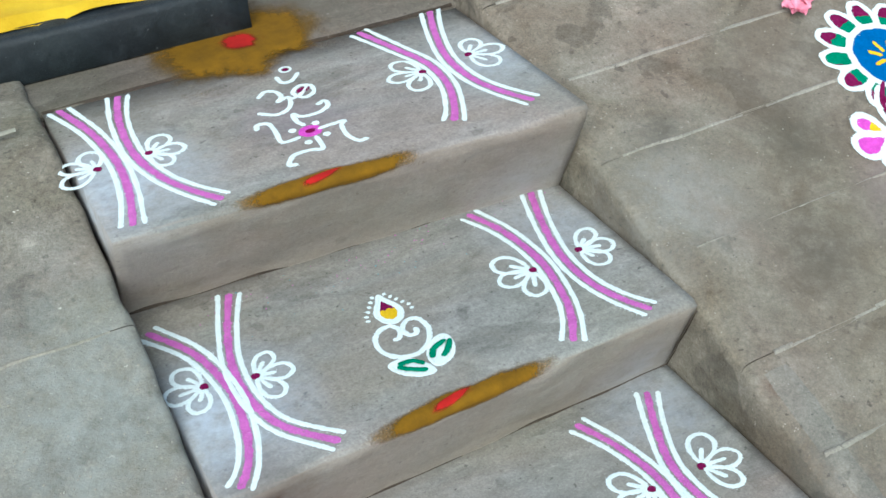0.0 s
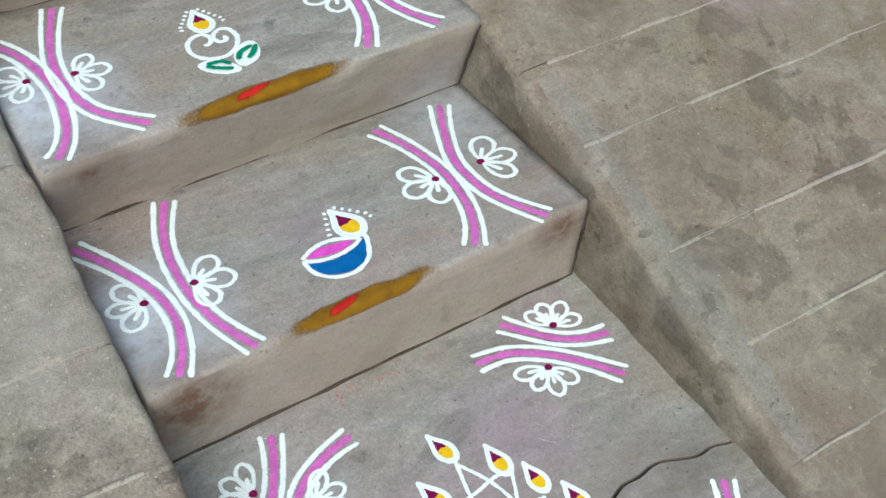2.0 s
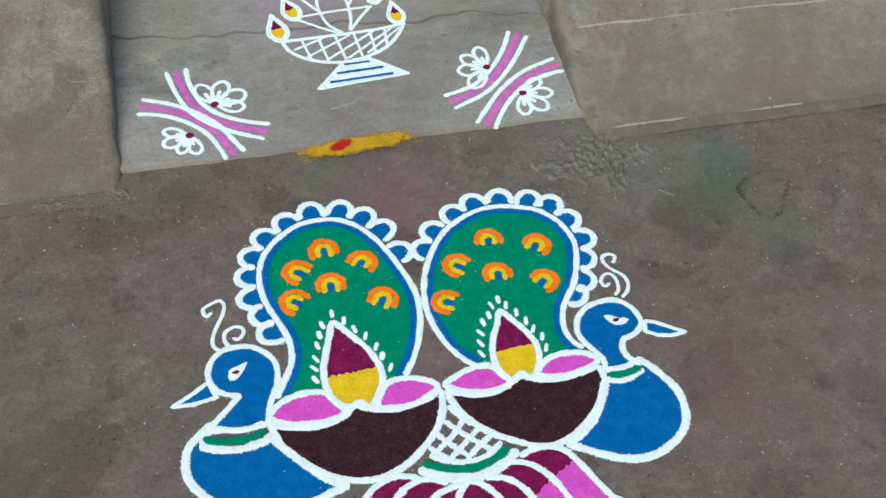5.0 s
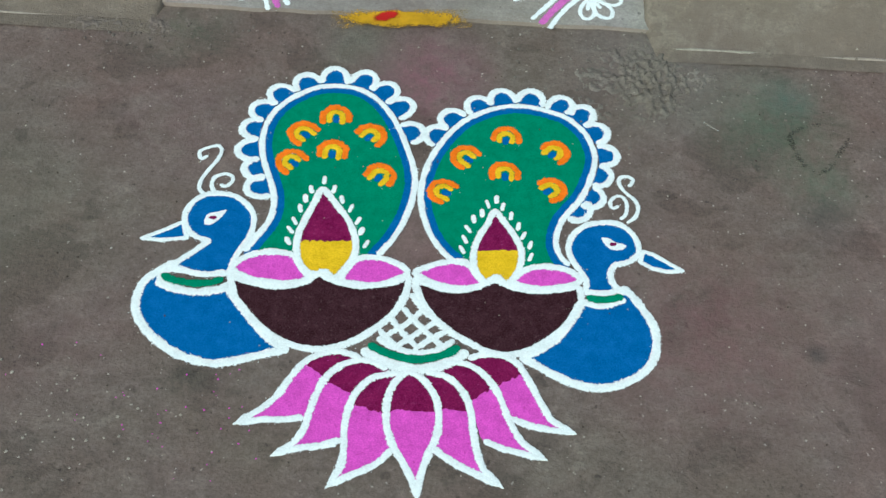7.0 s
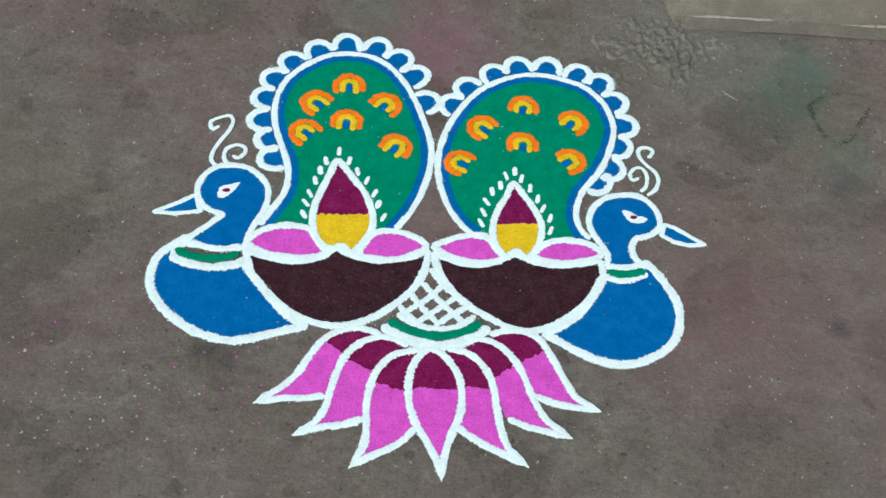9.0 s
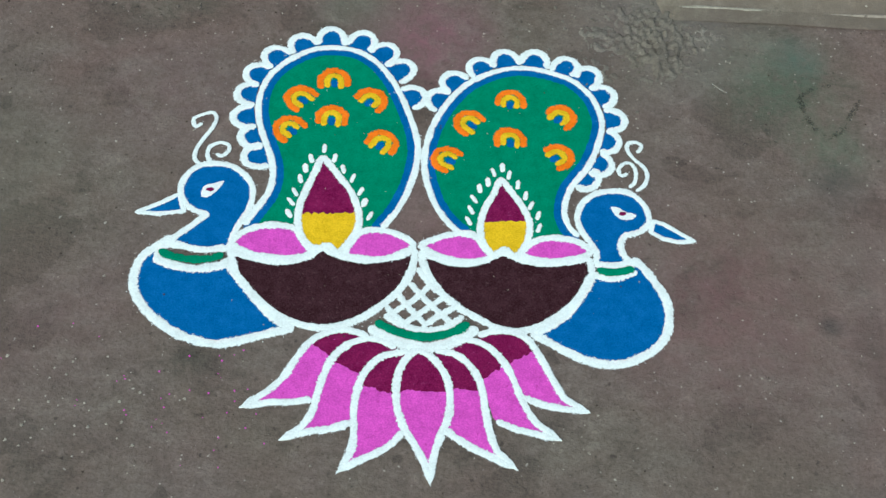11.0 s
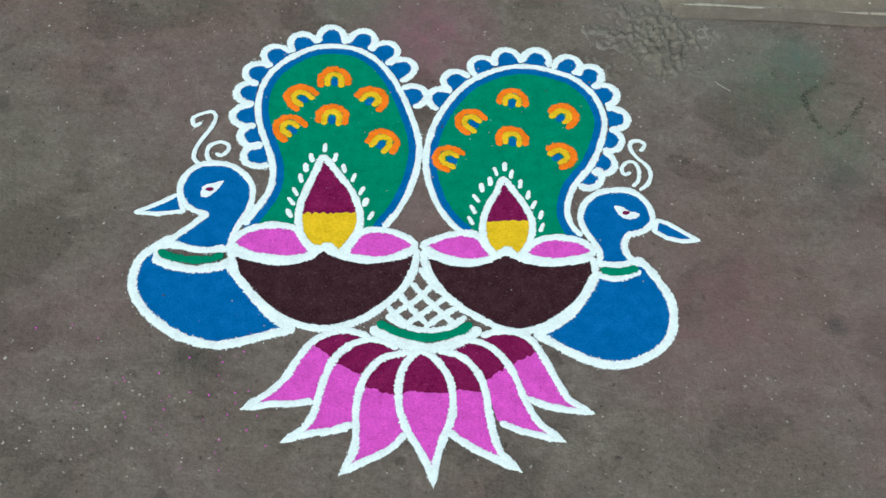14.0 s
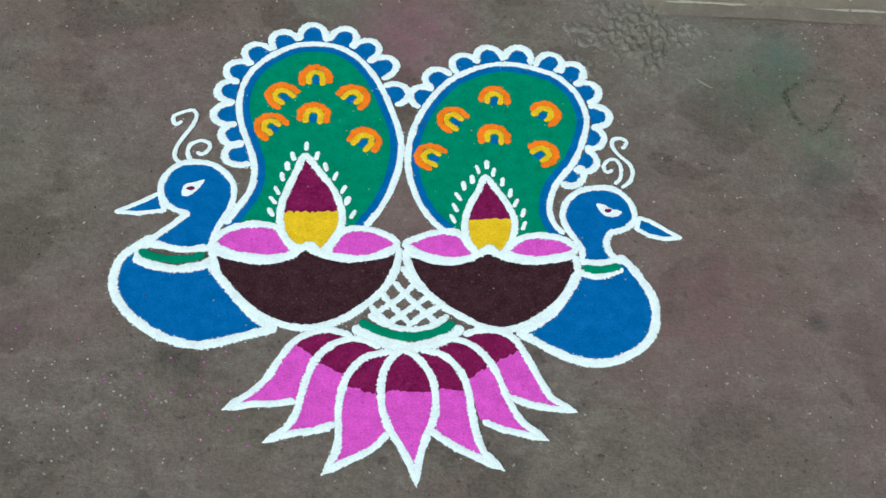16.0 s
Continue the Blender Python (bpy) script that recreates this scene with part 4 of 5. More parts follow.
lotus = [
    ([(-0.0250, -0.4190), (-0.0500, -0.4120), (-0.0710, -0.4170), (-0.0890, -0.4300), (-0.1020, -0.4510), (-0.1130, -0.4720), (-0.1290, -0.4900), (-0.1480, -0.5060), (-0.1230, -0.5030), (-0.1030, -0.5020), (-0.0820, -0.4980), (-0.0600, -0.4560)], [(-0.0860, -0.4300), (-0.0620, -0.4480)]),
    ([(0.0960, -0.4140), (0.1150, -0.4070), (0.1400, -0.4090), (0.1550, -0.4210), (0.1660, -0.4420), (0.1760, -0.4630), (0.1880, -0.4860), (0.2070, -0.5000), (0.1840, -0.4990), (0.1630, -0.4950), (0.1440, -0.4870), (0.1260, -0.4450)], [(0.1360, -0.4440), (0.1580, -0.4300)]),
    ([(0.0060, -0.4320), (-0.0190, -0.4220), (-0.0420, -0.4280), (-0.0600, -0.4440), (-0.0700, -0.4660), (-0.0760, -0.4900), (-0.0800, -0.5100), (-0.0890, -0.5280), (-0.1040, -0.5410), (-0.0830, -0.5350), (-0.0600, -0.5310), (-0.0390, -0.5230), (-0.0180, -0.4680)], [(-0.0590, -0.4520), (-0.0290, -0.4690)]),
    ([(0.0610, -0.4270), (0.0810, -0.4190), (0.1020, -0.4240), (0.1180, -0.4380), (0.1300, -0.4570), (0.1380, -0.4790), (0.1450, -0.4970), (0.1560, -0.5160), (0.1740, -0.5320), (0.1520, -0.5290), (0.1320, -0.5240), (0.1140, -0.5160), (0.0970, -0.4730)], [(0.1020, -0.4660), (0.1300, -0.4460)]),
    ([(0.0200, -0.4360), (0.0060, -0.4390), (-0.0120, -0.4460), (-0.0270, -0.4640), (-0.0340, -0.4840), (-0.0370, -0.5060), (-0.0360, -0.5280), (-0.0370, -0.5520), (-0.0450, -0.5730), (-0.0260, -0.5640), (-0.0100, -0.5560), (0.0060, -0.5440), (0.0150, -0.5310), (0.0160, -0.4740)], [(-0.0280, -0.4810), (0.0100, -0.4890)]),
    ([(0.0490, -0.4340), (0.0680, -0.4370), (0.0830, -0.4470), (0.0950, -0.4650), (0.1000, -0.4830), (0.1030, -0.5060), (0.1070, -0.5290), (0.1140, -0.5500), (0.1270, -0.5650), (0.1070, -0.5570), (0.0870, -0.5470), (0.0710, -0.5370), (0.0590, -0.5280), (0.0640, -0.4730)], [(0.0630, -0.4800), (0.1020, -0.4810)]),
    ([(0.0290, -0.4350), (0.0170, -0.4460), (0.0090, -0.4640), (0.0070, -0.4850), (0.0090, -0.5050), (0.0160, -0.5260), (0.0280, -0.5470), (0.0380, -0.5660), (0.0440, -0.5810), (0.0470, -0.5630), (0.0530, -0.5410), (0.0620, -0.5170), (0.0650, -0.4950), (0.0630, -0.4730), (0.0550, -0.4550), (0.0430, -0.4410)], [(0.0020, -0.4850), (0.0700, -0.4840)]),
]

# the tiered lamp on the landing
lamp_flames = [[(-0.0101, 0.5854), (0.0032, 0.5311)],
               [(0.0488, 0.5339), (0.0519, 0.4776)],
               [(-0.059, 0.5286), (-0.0429, 0.471)],
               [(0.077, 0.4848), (0.0791, 0.4314)],
               [(0.1043, 0.4347), (0.1077, 0.3787)],
               [(-0.0669, 0.4686), (-0.0507, 0.412)],
               [(-0.0898, 0.4317), (-0.0803, 0.3668)]]
lamp_lines = [[(0.0017, 0.5318), (-0.0095, 0.4823), (-0.0137, 0.4385), (-0.0043, 0.3958), (0.0165, 0.373)],
              [(0.001, 0.5249), (0.0219, 0.4866), (0.0329, 0.4473), (0.0344, 0.4072), (0.0282, 0.3768)],
              [(-0.0389, 0.4751), (-0.0083, 0.476), (0.0344, 0.4849), (0.0573, 0.4824)],
              [(-0.0444, 0.4717), (-0.0248, 0.4431), (-0.0081, 0.4194)],
              [(-0.0464, 0.419), (0.0067, 0.4244), (0.0729, 0.4271)],
              [(-0.0522, 0.4148), (-0.0221, 0.3935), (0.0151, 0.3693)],
              [(0.0573, 0.4824), (0.0424, 0.4491), (0.0351, 0.435)],
              [(0.0707, 0.4281), (0.0477, 0.4016), (0.0282, 0.3746)]]
lamp_rim = [(-0.0803, 0.3668), (-0.0401, 0.3679), (0.0194, 0.3696), (0.0721, 0.3726), (0.1183, 0.3788)]
lamp_bowl = [(-0.0803, 0.3668), (-0.0704, 0.3419), (-0.0418, 0.3197), (-0.005, 0.3083), (0.0335, 0.3108), (0.0714, 0.3264), (0.0971, 0.3501), (0.1137, 0.3763)]
lamp_net = [[(-0.0505, 0.3669), (-0.0411, 0.3214)],
            [(-0.024, 0.3664), (-0.0157, 0.3128)],
            [(0.0023, 0.3693), (0.012, 0.3094)],
            [(0.0322, 0.3697), (0.0375, 0.3143)],
            [(0.0579, 0.3698), (0.0596, 0.3229)],
            [(0.0821, 0.3717), (0.0796, 0.3337)],
            [(-0.0652, 0.3449), (-0.0107, 0.3683)],
            [(-0.0475, 0.3262), (0.0267, 0.3666)],
            [(-0.0167, 0.3163), (0.0672, 0.3714)],
            [(0.0138, 0.3138), (0.0933, 0.3715)],
            [(0.0462, 0.3211), (0.1064, 0.3715)]]
lamp_foot = [(0.0053, 0.3071), (-0.0407, 0.2553), (0.1016, 0.2677), (0.0432, 0.314)]
lamp_bars = [[(0.0053, 0.3009), (0.0467, 0.3021)], [(-0.0084, 0.2834), (0.0654, 0.287)], [(-0.0219, 0.2661), (0.0776, 0.2706)]]

# the small lotus bud on the middle step
bud_flame = [(-0.0186, 1.228), (-0.0234, 1.1627)]
bud_scroll = [(-0.0424, 1.1326), (-0.0335, 1.1324), (-0.0263, 1.1453), (-0.0316, 1.1596), (-0.0484, 1.1592), (-0.0619, 1.1449), (-0.0647, 1.1203), (-0.0511, 1.0988), (-0.0261, 1.0922), (-0.0047, 1.1049), (0.0085, 1.1301), (0.0057, 1.1539), (-0.0081, 1.1599), (-0.0221, 1.1454), (-0.0191, 1.1299), (-0.0083, 1.1299), (-0.0067, 1.1411)]
bud_leaves = [[(-0.0679, 1.0891), (-0.0464, 1.0921), (-0.0305, 1.0757), (-0.0228, 1.0521), (-0.0422, 1.0531), (-0.0615, 1.07)],
              [(-0.0183, 1.0681), (-0.0135, 1.0881), (0.0041, 1.1059), (0.019, 1.1073), (0.0213, 1.0885), (0.0092, 1.0662), (-0.0117, 1.0577)]]
bud_veins = [[(-0.0619, 1.0803), (-0.047, 1.0672), (-0.03, 1.0566)], [(-0.0594, 1.0837), (-0.0397, 1.0815), (-0.0287, 1.0683)],
             [(-0.0152, 1.0725), (-0.0053, 1.0882), (0.0155, 1.0961)], [(0.0215, 1.095), (0.0084, 1.077), (-0.0033, 1.0689)]]

# the little lamp on the lowest step
diya_flame = [(0.014, 0.8824), (0.0293, 0.8132)]
diya_top = [(-0.063, 0.8112), (-0.0345, 0.8263), (-0.0053, 0.824), (0.0214, 0.8087), (-0.0075, 0.7962), (-0.0412, 0.7976)]
diya_pink = [(-0.057, 0.8114), (-0.0352, 0.8201), (-0.0053, 0.816), (0.012, 0.8092), (-0.0091, 0.8011), (-0.0375, 0.8044)]
diya_bowl = [(-0.064, 0.8093), (-0.062, 0.7825), (-0.0426, 0.7603), (-0.0134, 0.7546), (0.0141, 0.7696), (0.0295, 0.7996), (0.0317, 0.8158)]
diya_blue = [(-0.0623, 0.7979), (-0.022, 0.7856), (0.0268, 0.8026), (0.0137, 0.7764), (-0.0123, 0.7642), (-0.0425, 0.7715)]

# the sacred sign on the top step
sign_lines = [[(-0.0489, 1.5306), (-0.033, 1.5444), (-0.019, 1.5348), (-0.0185, 1.5159), (-0.0304, 1.5039)],
              [(-0.0304, 1.5039), (-0.0095, 1.5098), (-0.0197, 1.4806), (-0.0427, 1.4708), (-0.0653, 1.4901)],
              [(-0.0107, 1.5025), (0.007, 1.5066), (0.0304, 1.528), (0.0284, 1.5043), (0.0099, 1.4965), (0.0006, 1.5172), (0.0164, 1.5334), (0.0318, 1.527)],
              [(-0.0011, 1.5796), (-0.0007, 1.5579), (0.0133, 1.5546), (0.0323, 1.574)],
              [(-0.0207, 1.4197), (-0.0265, 1.4368), (-0.0231, 1.4594), (-0.0141, 1.4456), (0.0112, 1.4438), (0.0293, 1.4551), (0.0299, 1.4706), (0.0157, 1.4644)],
              [(-0.0098, 1.4011), (0.0104, 1.4023), (0.0315, 1.4012), (0.023, 1.3938), (0.018, 1.3639), (0.0253, 1.3409), (0.0395, 1.3404)],
              [(-0.0198, 1.3858), (-0.0239, 1.3492), (-0.0399, 1.3546), (-0.0649, 1.354), (-0.0794, 1.3346), (-0.0681, 1.3305)],
              [(-0.0381, 1.3945), (-0.0649, 1.3944), (-0.063, 1.4241), (-0.063, 1.452), (-0.0776, 1.4582), (-0.0833, 1.4433)]]
sign_dots = [(-0.0056, 1.4189), (-0.0043, 1.3826), (-0.0343, 1.3757), (-0.0415, 1.4169)]
sign_ring = [(0.0193, 1.594)]
sign_heart = [(-0.0203, 1.4026)]
sign_seeds = [(0.0193, 1.594), (0.0179, 1.5198)]

# the second rangoli, on the ramp
ramp_flower = [(0.8053, 1.1221), (0.7661, 1.1648), (0.735, 1.1162), (0.7702, 1.0637)]
ramp_scroll = [(0.8198, 1.1273), (0.8182, 1.1529), (0.8279, 1.1785), (0.8551, 1.2046)]
ramp_scroll_low = [(0.8176, 1.1247), (0.833, 1.1025), (0.8651, 1.0893), (0.9207, 1.0839)]
ramp_spiral = [(0.8725, 1.1288), (0.8613, 1.136), (0.8659, 1.1483), (0.8856, 1.151), (0.8937, 1.1332), (0.8765, 1.116), (0.8463, 1.1183), (0.8412, 1.1394), (0.86, 1.1619), (0.8965, 1.1708), (0.9222, 1.1528), (0.9208, 1.1241)]
ramp_bowl = [(0.8164, 0.9567), (0.8393, 0.9746), (0.8848, 0.9938), (0.958, 0.9939), (1.0411, 0.9743), (1.089, 0.9422), (1.0187, 0.9352), (0.9182, 0.9476)]
ramp_bars = [(0.8396, 0.9635), (0.8686, 0.9843), (0.8558, 0.9617), (0.8902, 0.9887), (0.8781, 0.9613), (0.913, 0.9885), (0.9025, 0.9603), (0.9378, 0.9876), (0.928, 0.959), (0.9623, 0.9846)]
flower_spot = [(0.8298, 1.3781)]


def build_fan(rangoli, outline, scallops, eyes):
    """A round green fan with a blue rim, scalloped edge and orange crescents."""
    out = smooth(outline, n=6)
    low = Vector((0, -0.022))
    bed = out + [out[-1] + low, out[0] + low]
    fan = fill_part("fan", bed, ground_z, 0, BLUE, rangoli, "blue powder rim")
    fill_part("green_field", inset(bed, 0.0128), ground_z, 1, GREEN, fan, "green powder field")
    line_part("outline", [out], ground_z, 0.0090, WHITE, fan)
    arches = []
    for c in scallops:
        c = Vector(c)
        k = min(range(len(out)), key=lambda i: (out[i] - c).length)
        t = (out[min(k + 1, len(out) - 1)] - out[max(k - 1, 0)]).normalized()
        n = (c - out[k]).normalized()
        t = Vector((-n.y, n.x)) * (1 if Vector((-n.y, n.x)).dot(t) > 0 else -1)
        tall, wide = (c - out[k]).length - 0.0045, 0.0166
        foot = out[k] + n * 0.0045
        half = smooth([tuple(foot + t * wide * u + n * tall * v) for u, v in ((1, 0), (0.97, 0.46), (0.58, 0.87), (0, 1), (-0.58, 0.87), (-0.97, 0.46), (-1, 0))], n=5)
        fill_part("scallop", half, ground_z, 2, BLUE, fan, "blue half disc")
        arches.append(ribbon(half, ground_z, 0.0106, seed=c.x))
    part("scallop_edge", ribbon_mesh("scallop_edge", arches, WHITE), fan, "white scalloped line")
    for x, y, a in eyes:
        for r, w, mat, name, lvl in ((0.0164, 0.0100, ORANGE, "crescent", 2), (0.0087, 0.0086, YELLOW, "inner_crescent", 3)):
            way, arc = rotated(Vector((1, 0)), a), [Vector((x, y)) + rotated(Vector((r * random.uniform(0.94, 1.08), 0)), a + 180 + q) for q in range(-90, 91, 12)]
            arc = [arc[0] + way * 0.0085 * random.uniform(0.9, 1.8) - rotated(way, 90) * 0.001, arc[0] + way * 0.003] + arc + [arc[-1] + way * 0.003, arc[-1] + way * 0.0085 * random.uniform(0.9, 1.8)]
            line_part(name, [arc], ground_z, w, mat, fan, high=0.0008, lift=0.0001 * lvl, ragged=0.42, seed=x * 40)
        fill_part("pupil", disc((x + 0.0045 * math.cos(radians(a)), y + 0.0045 * math.sin(radians(a))), 0.0068, 0.72, a), ground_z, 5, BLUE, fan, "blue dot")


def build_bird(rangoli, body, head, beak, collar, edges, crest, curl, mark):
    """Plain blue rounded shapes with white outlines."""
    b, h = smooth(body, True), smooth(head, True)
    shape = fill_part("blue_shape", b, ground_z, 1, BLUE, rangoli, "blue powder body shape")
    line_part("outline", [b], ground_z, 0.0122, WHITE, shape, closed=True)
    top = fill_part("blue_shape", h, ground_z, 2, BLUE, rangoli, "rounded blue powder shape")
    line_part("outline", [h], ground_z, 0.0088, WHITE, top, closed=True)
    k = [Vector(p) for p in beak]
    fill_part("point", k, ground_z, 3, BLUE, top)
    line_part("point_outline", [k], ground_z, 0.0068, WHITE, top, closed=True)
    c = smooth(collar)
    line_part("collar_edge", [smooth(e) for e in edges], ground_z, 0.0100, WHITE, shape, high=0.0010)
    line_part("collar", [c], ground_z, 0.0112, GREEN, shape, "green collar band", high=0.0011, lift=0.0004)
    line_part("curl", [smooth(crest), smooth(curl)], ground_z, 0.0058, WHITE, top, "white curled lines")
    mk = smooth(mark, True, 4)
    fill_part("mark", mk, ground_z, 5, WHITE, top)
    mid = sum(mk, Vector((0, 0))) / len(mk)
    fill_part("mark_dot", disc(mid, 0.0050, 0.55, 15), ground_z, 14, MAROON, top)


def build_bowl(rangoli, rim, under, petals, flame, cut, beads):
    """A dark lamp bowl with pink petals on its rim and a tall flame."""
    whole = smooth(rim) + smooth([rim[-1]] + under + [rim[0]])[1:-1]
    bowl = fill_part("bowl", whole, ground_z, 3, DARK, rangoli, "dark brown powder bowl")
    line_part("outline", [smooth([rim[-1]] + under + [rim[0]]), smooth(rim)], ground_z, 0.0100, WHITE, bowl)
    for p in petals:
        q = smooth(p, True)
        pet = fill_part("rim_petal", q, ground_z, 5, PINK, bowl, "pink powder petal")
        line_part("outline", [q], ground_z, 0.0100, WHITE, pet, closed=True)
    f = smooth(flame, True)
    fire = fill_part("flame", f, ground_z, 6, YELLOW, bowl, "yellow powder flame base")
    a, b = Vector(cut[0]), Vector(cut[1])
    fill_part("flame_tip", clipped(f, a, b), ground_z, 7, MAROON, fire, "maroon flame tip")
    line_part("outline", [f], ground_z, 0.0098, WHITE, fire, closed=True, high=0.0010)
    foot = Vector(flame[0]).lerp(a.lerp(b, 0.5), 2.2)
    for p in (Vector(q) for q in beads):
        d = rotated((p - foot).normalized(), random.uniform(-14, 14))
        line_part("bead", [[p - d * 0.0070, p, p + d * 0.0070]], ground_z, random.uniform(0.0056, 0.0070), WHITE, fire, high=0.0011)


rangoli = thing("rangoli", "large powder rangoli of fans, bowls and lotus on ground", "rangoli")
for fan in fans:
    build_fan(rangoli, *fan)
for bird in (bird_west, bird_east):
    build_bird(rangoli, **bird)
for bowl in bowls:
    build_bowl(rangoli, **bowl)
net = line_part("lattice", [smooth(l) for l in lattice], ground_z, 0.0084, WHITE, rangoli, "white crossed lattice lines", ragged=0.4)
line_part("belt_edge", [smooth(belt_top)], ground_z, 0.0100, WHITE, rangoli, "white curved line")
line_part("belt_edge", [smooth(belt_low)], ground_z, 0.0160, WHITE, rangoli, "broad white curved line")
line_part("belt", [smooth(belt)], ground_z, 0.0118, GREEN, rangoli, "green powder band", high=0.0010, lift=0.0004)
for i, (edge, (a, b)) in enumerate(lotus):
    o = smooth(edge, True)
    tip = fill_part("lotus_petal", o, ground_z, 2 + i // 2 * 2, PINK, rangoli, "pink lotus petal with maroon base")
    up = clipped(o, a, b, i) if Vector(b).x > Vector(a).x else clipped(o, b, a, i)
    fill_part("petal_base", up, ground_z, 3 + i // 2 * 2, MAROON, tip, "maroon powder")
    line_part("outline", [smooth(edge[:-1]) if i < 6 else o], ground_z, 0.0094, WHITE, tip, closed=i == 6, high=0.0010)
    ends = [Vector(p) for p in edge]
    k = max(range(2, len(ends) - 2), key=lambda j: (ends[j] - ends[0]).length)
    d = (ends[k] - (ends[k - 1] + ends[k + 1]) / 2).normalized()
    n = rotated(d, 90) * 0.0050
    fill_part("petal_tip", [ends[k] + d * 0.0100, ends[k] + n - d * 0.002, ends[k] - d * 0.008, ends[k] - n - d * 0.002], ground_z, 19, WHITE, tip, "white pointed tip")

lamp = thing("lamp_rangoli", "white chalk lamp with seven flames on the landing", "rangoli motif")
for tip, base in lamp_flames:
    small_flame(landing_z, tip, base, lamp)
line_part("stem", [smooth(l) for l in lamp_lines], landing_z, 0.0058, WHITE, lamp)
line_part("bowl_edge", [smooth(lamp_rim), smooth(lamp_bowl)], landing_z, 0.0075, WHITE, lamp)
line_part("bowl_lattice", [smooth(l) for l in lamp_net], landing_z, 0.0050, WHITE, lamp, "white lattice in the bowl")
foot = fill_part("foot", [Vector(p) for p in lamp_foot], landing_z, 2, WHITE, lamp, "white triangular foot")
line_part("outline", [[Vector(p) for p in lamp_foot]], landing_z, 0.0050, WHITE, foot, closed=True)
for bar in lamp_bars:
    line_part("blue_bar", [smooth(bar)], landing_z, 0.0052, BLUE, foot, "blue powder stripe", lift=0.0010)

bud = thing("lotus_bud_motif", "white chalk scroll with green leaves and a flame", "rangoli motif")
small_flame(step_b, *bud_flame, bud, 6, fat=0.28)
line_part("scroll", [smooth(bud_scroll)], step_b, 0.0085, WHITE, bud)
for leaf in bud_leaves:
    q = smooth(leaf, True)
    lf = fill_part("leaf", q, step_b, 2, WHITE, bud)
    line_part("outline", [q], step_b, 0.0060, WHITE, lf, closed=True)
line_part("leaf_vein", [smooth(v) for v in bud_veins], step_b, 0.0092, GREEN, bud, "green powder strokes", lift=0.0010, high=0.0020)

diya = thing("diya_motif", "white chalk oil lamp filled pink and blue, with a dotted flame", "rangoli motif")
small_flame(step_c, *diya_flame, diya, 6, fat=0.30)
body = fill_part("bowl", inset(smooth(diya_blue, True), -0.0045), step_c, 1, BLUE, diya, "blue powder bowl")
line_part("outline", [smooth(diya_bowl), smooth(diya_top, True)], step_c, 0.0078, WHITE, body)
fill_part("inside", smooth(diya_pink, True), step_c, 13, PINK, diya, "pink powder inside")

sign = thing("sacred_sign_motif", "white chalk sacred signs with a pink heart on step", "rangoli motif")
line_part("stroke", [smooth(l) for l in sign_lines], step_a, 0.0086, WHITE, sign)
for p in sign_dots:
    fill_part("dot", disc(p, 0.0058), step_a, 4, WHITE, sign)
line_part("ring", [disc(sign_ring[0], 0.0085)], step_a, 0.005, WHITE, sign, closed=True)
heart = fill_part("heart", disc(sign_heart[0], 0.017, 0.9, 0, 18), step_a, 2, PINK, sign, "pink powder heart")
fill_part("heart_dot", disc(sign_heart[0], 0.0075, 0.7), step_a, 16, MAROON, heart, "maroon dot")
fill_part("seed", disc(sign_seeds[0], 0.0050, 0.8), step_a, 16, MAROON, sign, "maroon dot")
fill_part("seed", disc(sign_seeds[1], 0.0115, 0.55, 12), step_a, 16, MAROON, sign, "maroon oval")


def ramp_s(x, y):
    return RAMP_SLOPE * (y - RAMP_FOOT) + 0.003 * fbm(x, y, 9, 3.0) + 0.001


second = thing("ramp_rangoli", "powder rangoli with blue disc and maroon petals on the ramp", "rangoli")
DISC = Vector((0.915, 1.245))
hub = fill_part("disc", disc(DISC, 0.066, 1.0, 0, 30), ramp_s, 2, BLUE, second, "blue powder disc")
line_part("outline", [disc(DISC, 0.066, 1.0, 0, 30)], ramp_s, 0.012, WHITE, hub, closed=True)
line_part("star", [[DISC + rotated(Vector((0.012, 0)), q), DISC + rotated(Vector((0.036, 0)), q)] for q in range(10, 370, 45)], ramp_s, 0.008, YELLOW, hub, "yellow star strokes", lift=0.0012)
fill_part("diamond", disc(DISC, 0.016, 1, 20, 4), ramp_s, 8, MAROON, hub, "maroon diamond")
for k in range(13):
    v = rotated(Vector((1, 0)), 24 + k * 27.7)
    n = rotated(v, 90)
    at = DISC + v * 0.067
    loop = smooth([tuple(at + v * a + n * b) for a, b in ((0, 0.013), (0.025, 0.019), (0.046, 0.010), (0.049, 0), (0.046, -0.010), (0.025, -0.019), (0, -0.013))], True, 5)
    pet = fill_part("petal", loop, ramp_s, 1, GREEN, second, "green and maroon petal")
    c = at + v * 0.021
    fill_part("petal_end", clipped(loop, c - n, c + n, k) if (Vector((-n.y, n.x)) * 1).dot(v) > 0 else clipped(loop, c + n, c - n, k), ramp_s, 3, MAROON, pet, "maroon powder")
    line_part("outline", [loop], ramp_s, 0.0105, WHITE, pet, closed=True)
dot = Vector(ramp_flower[0])
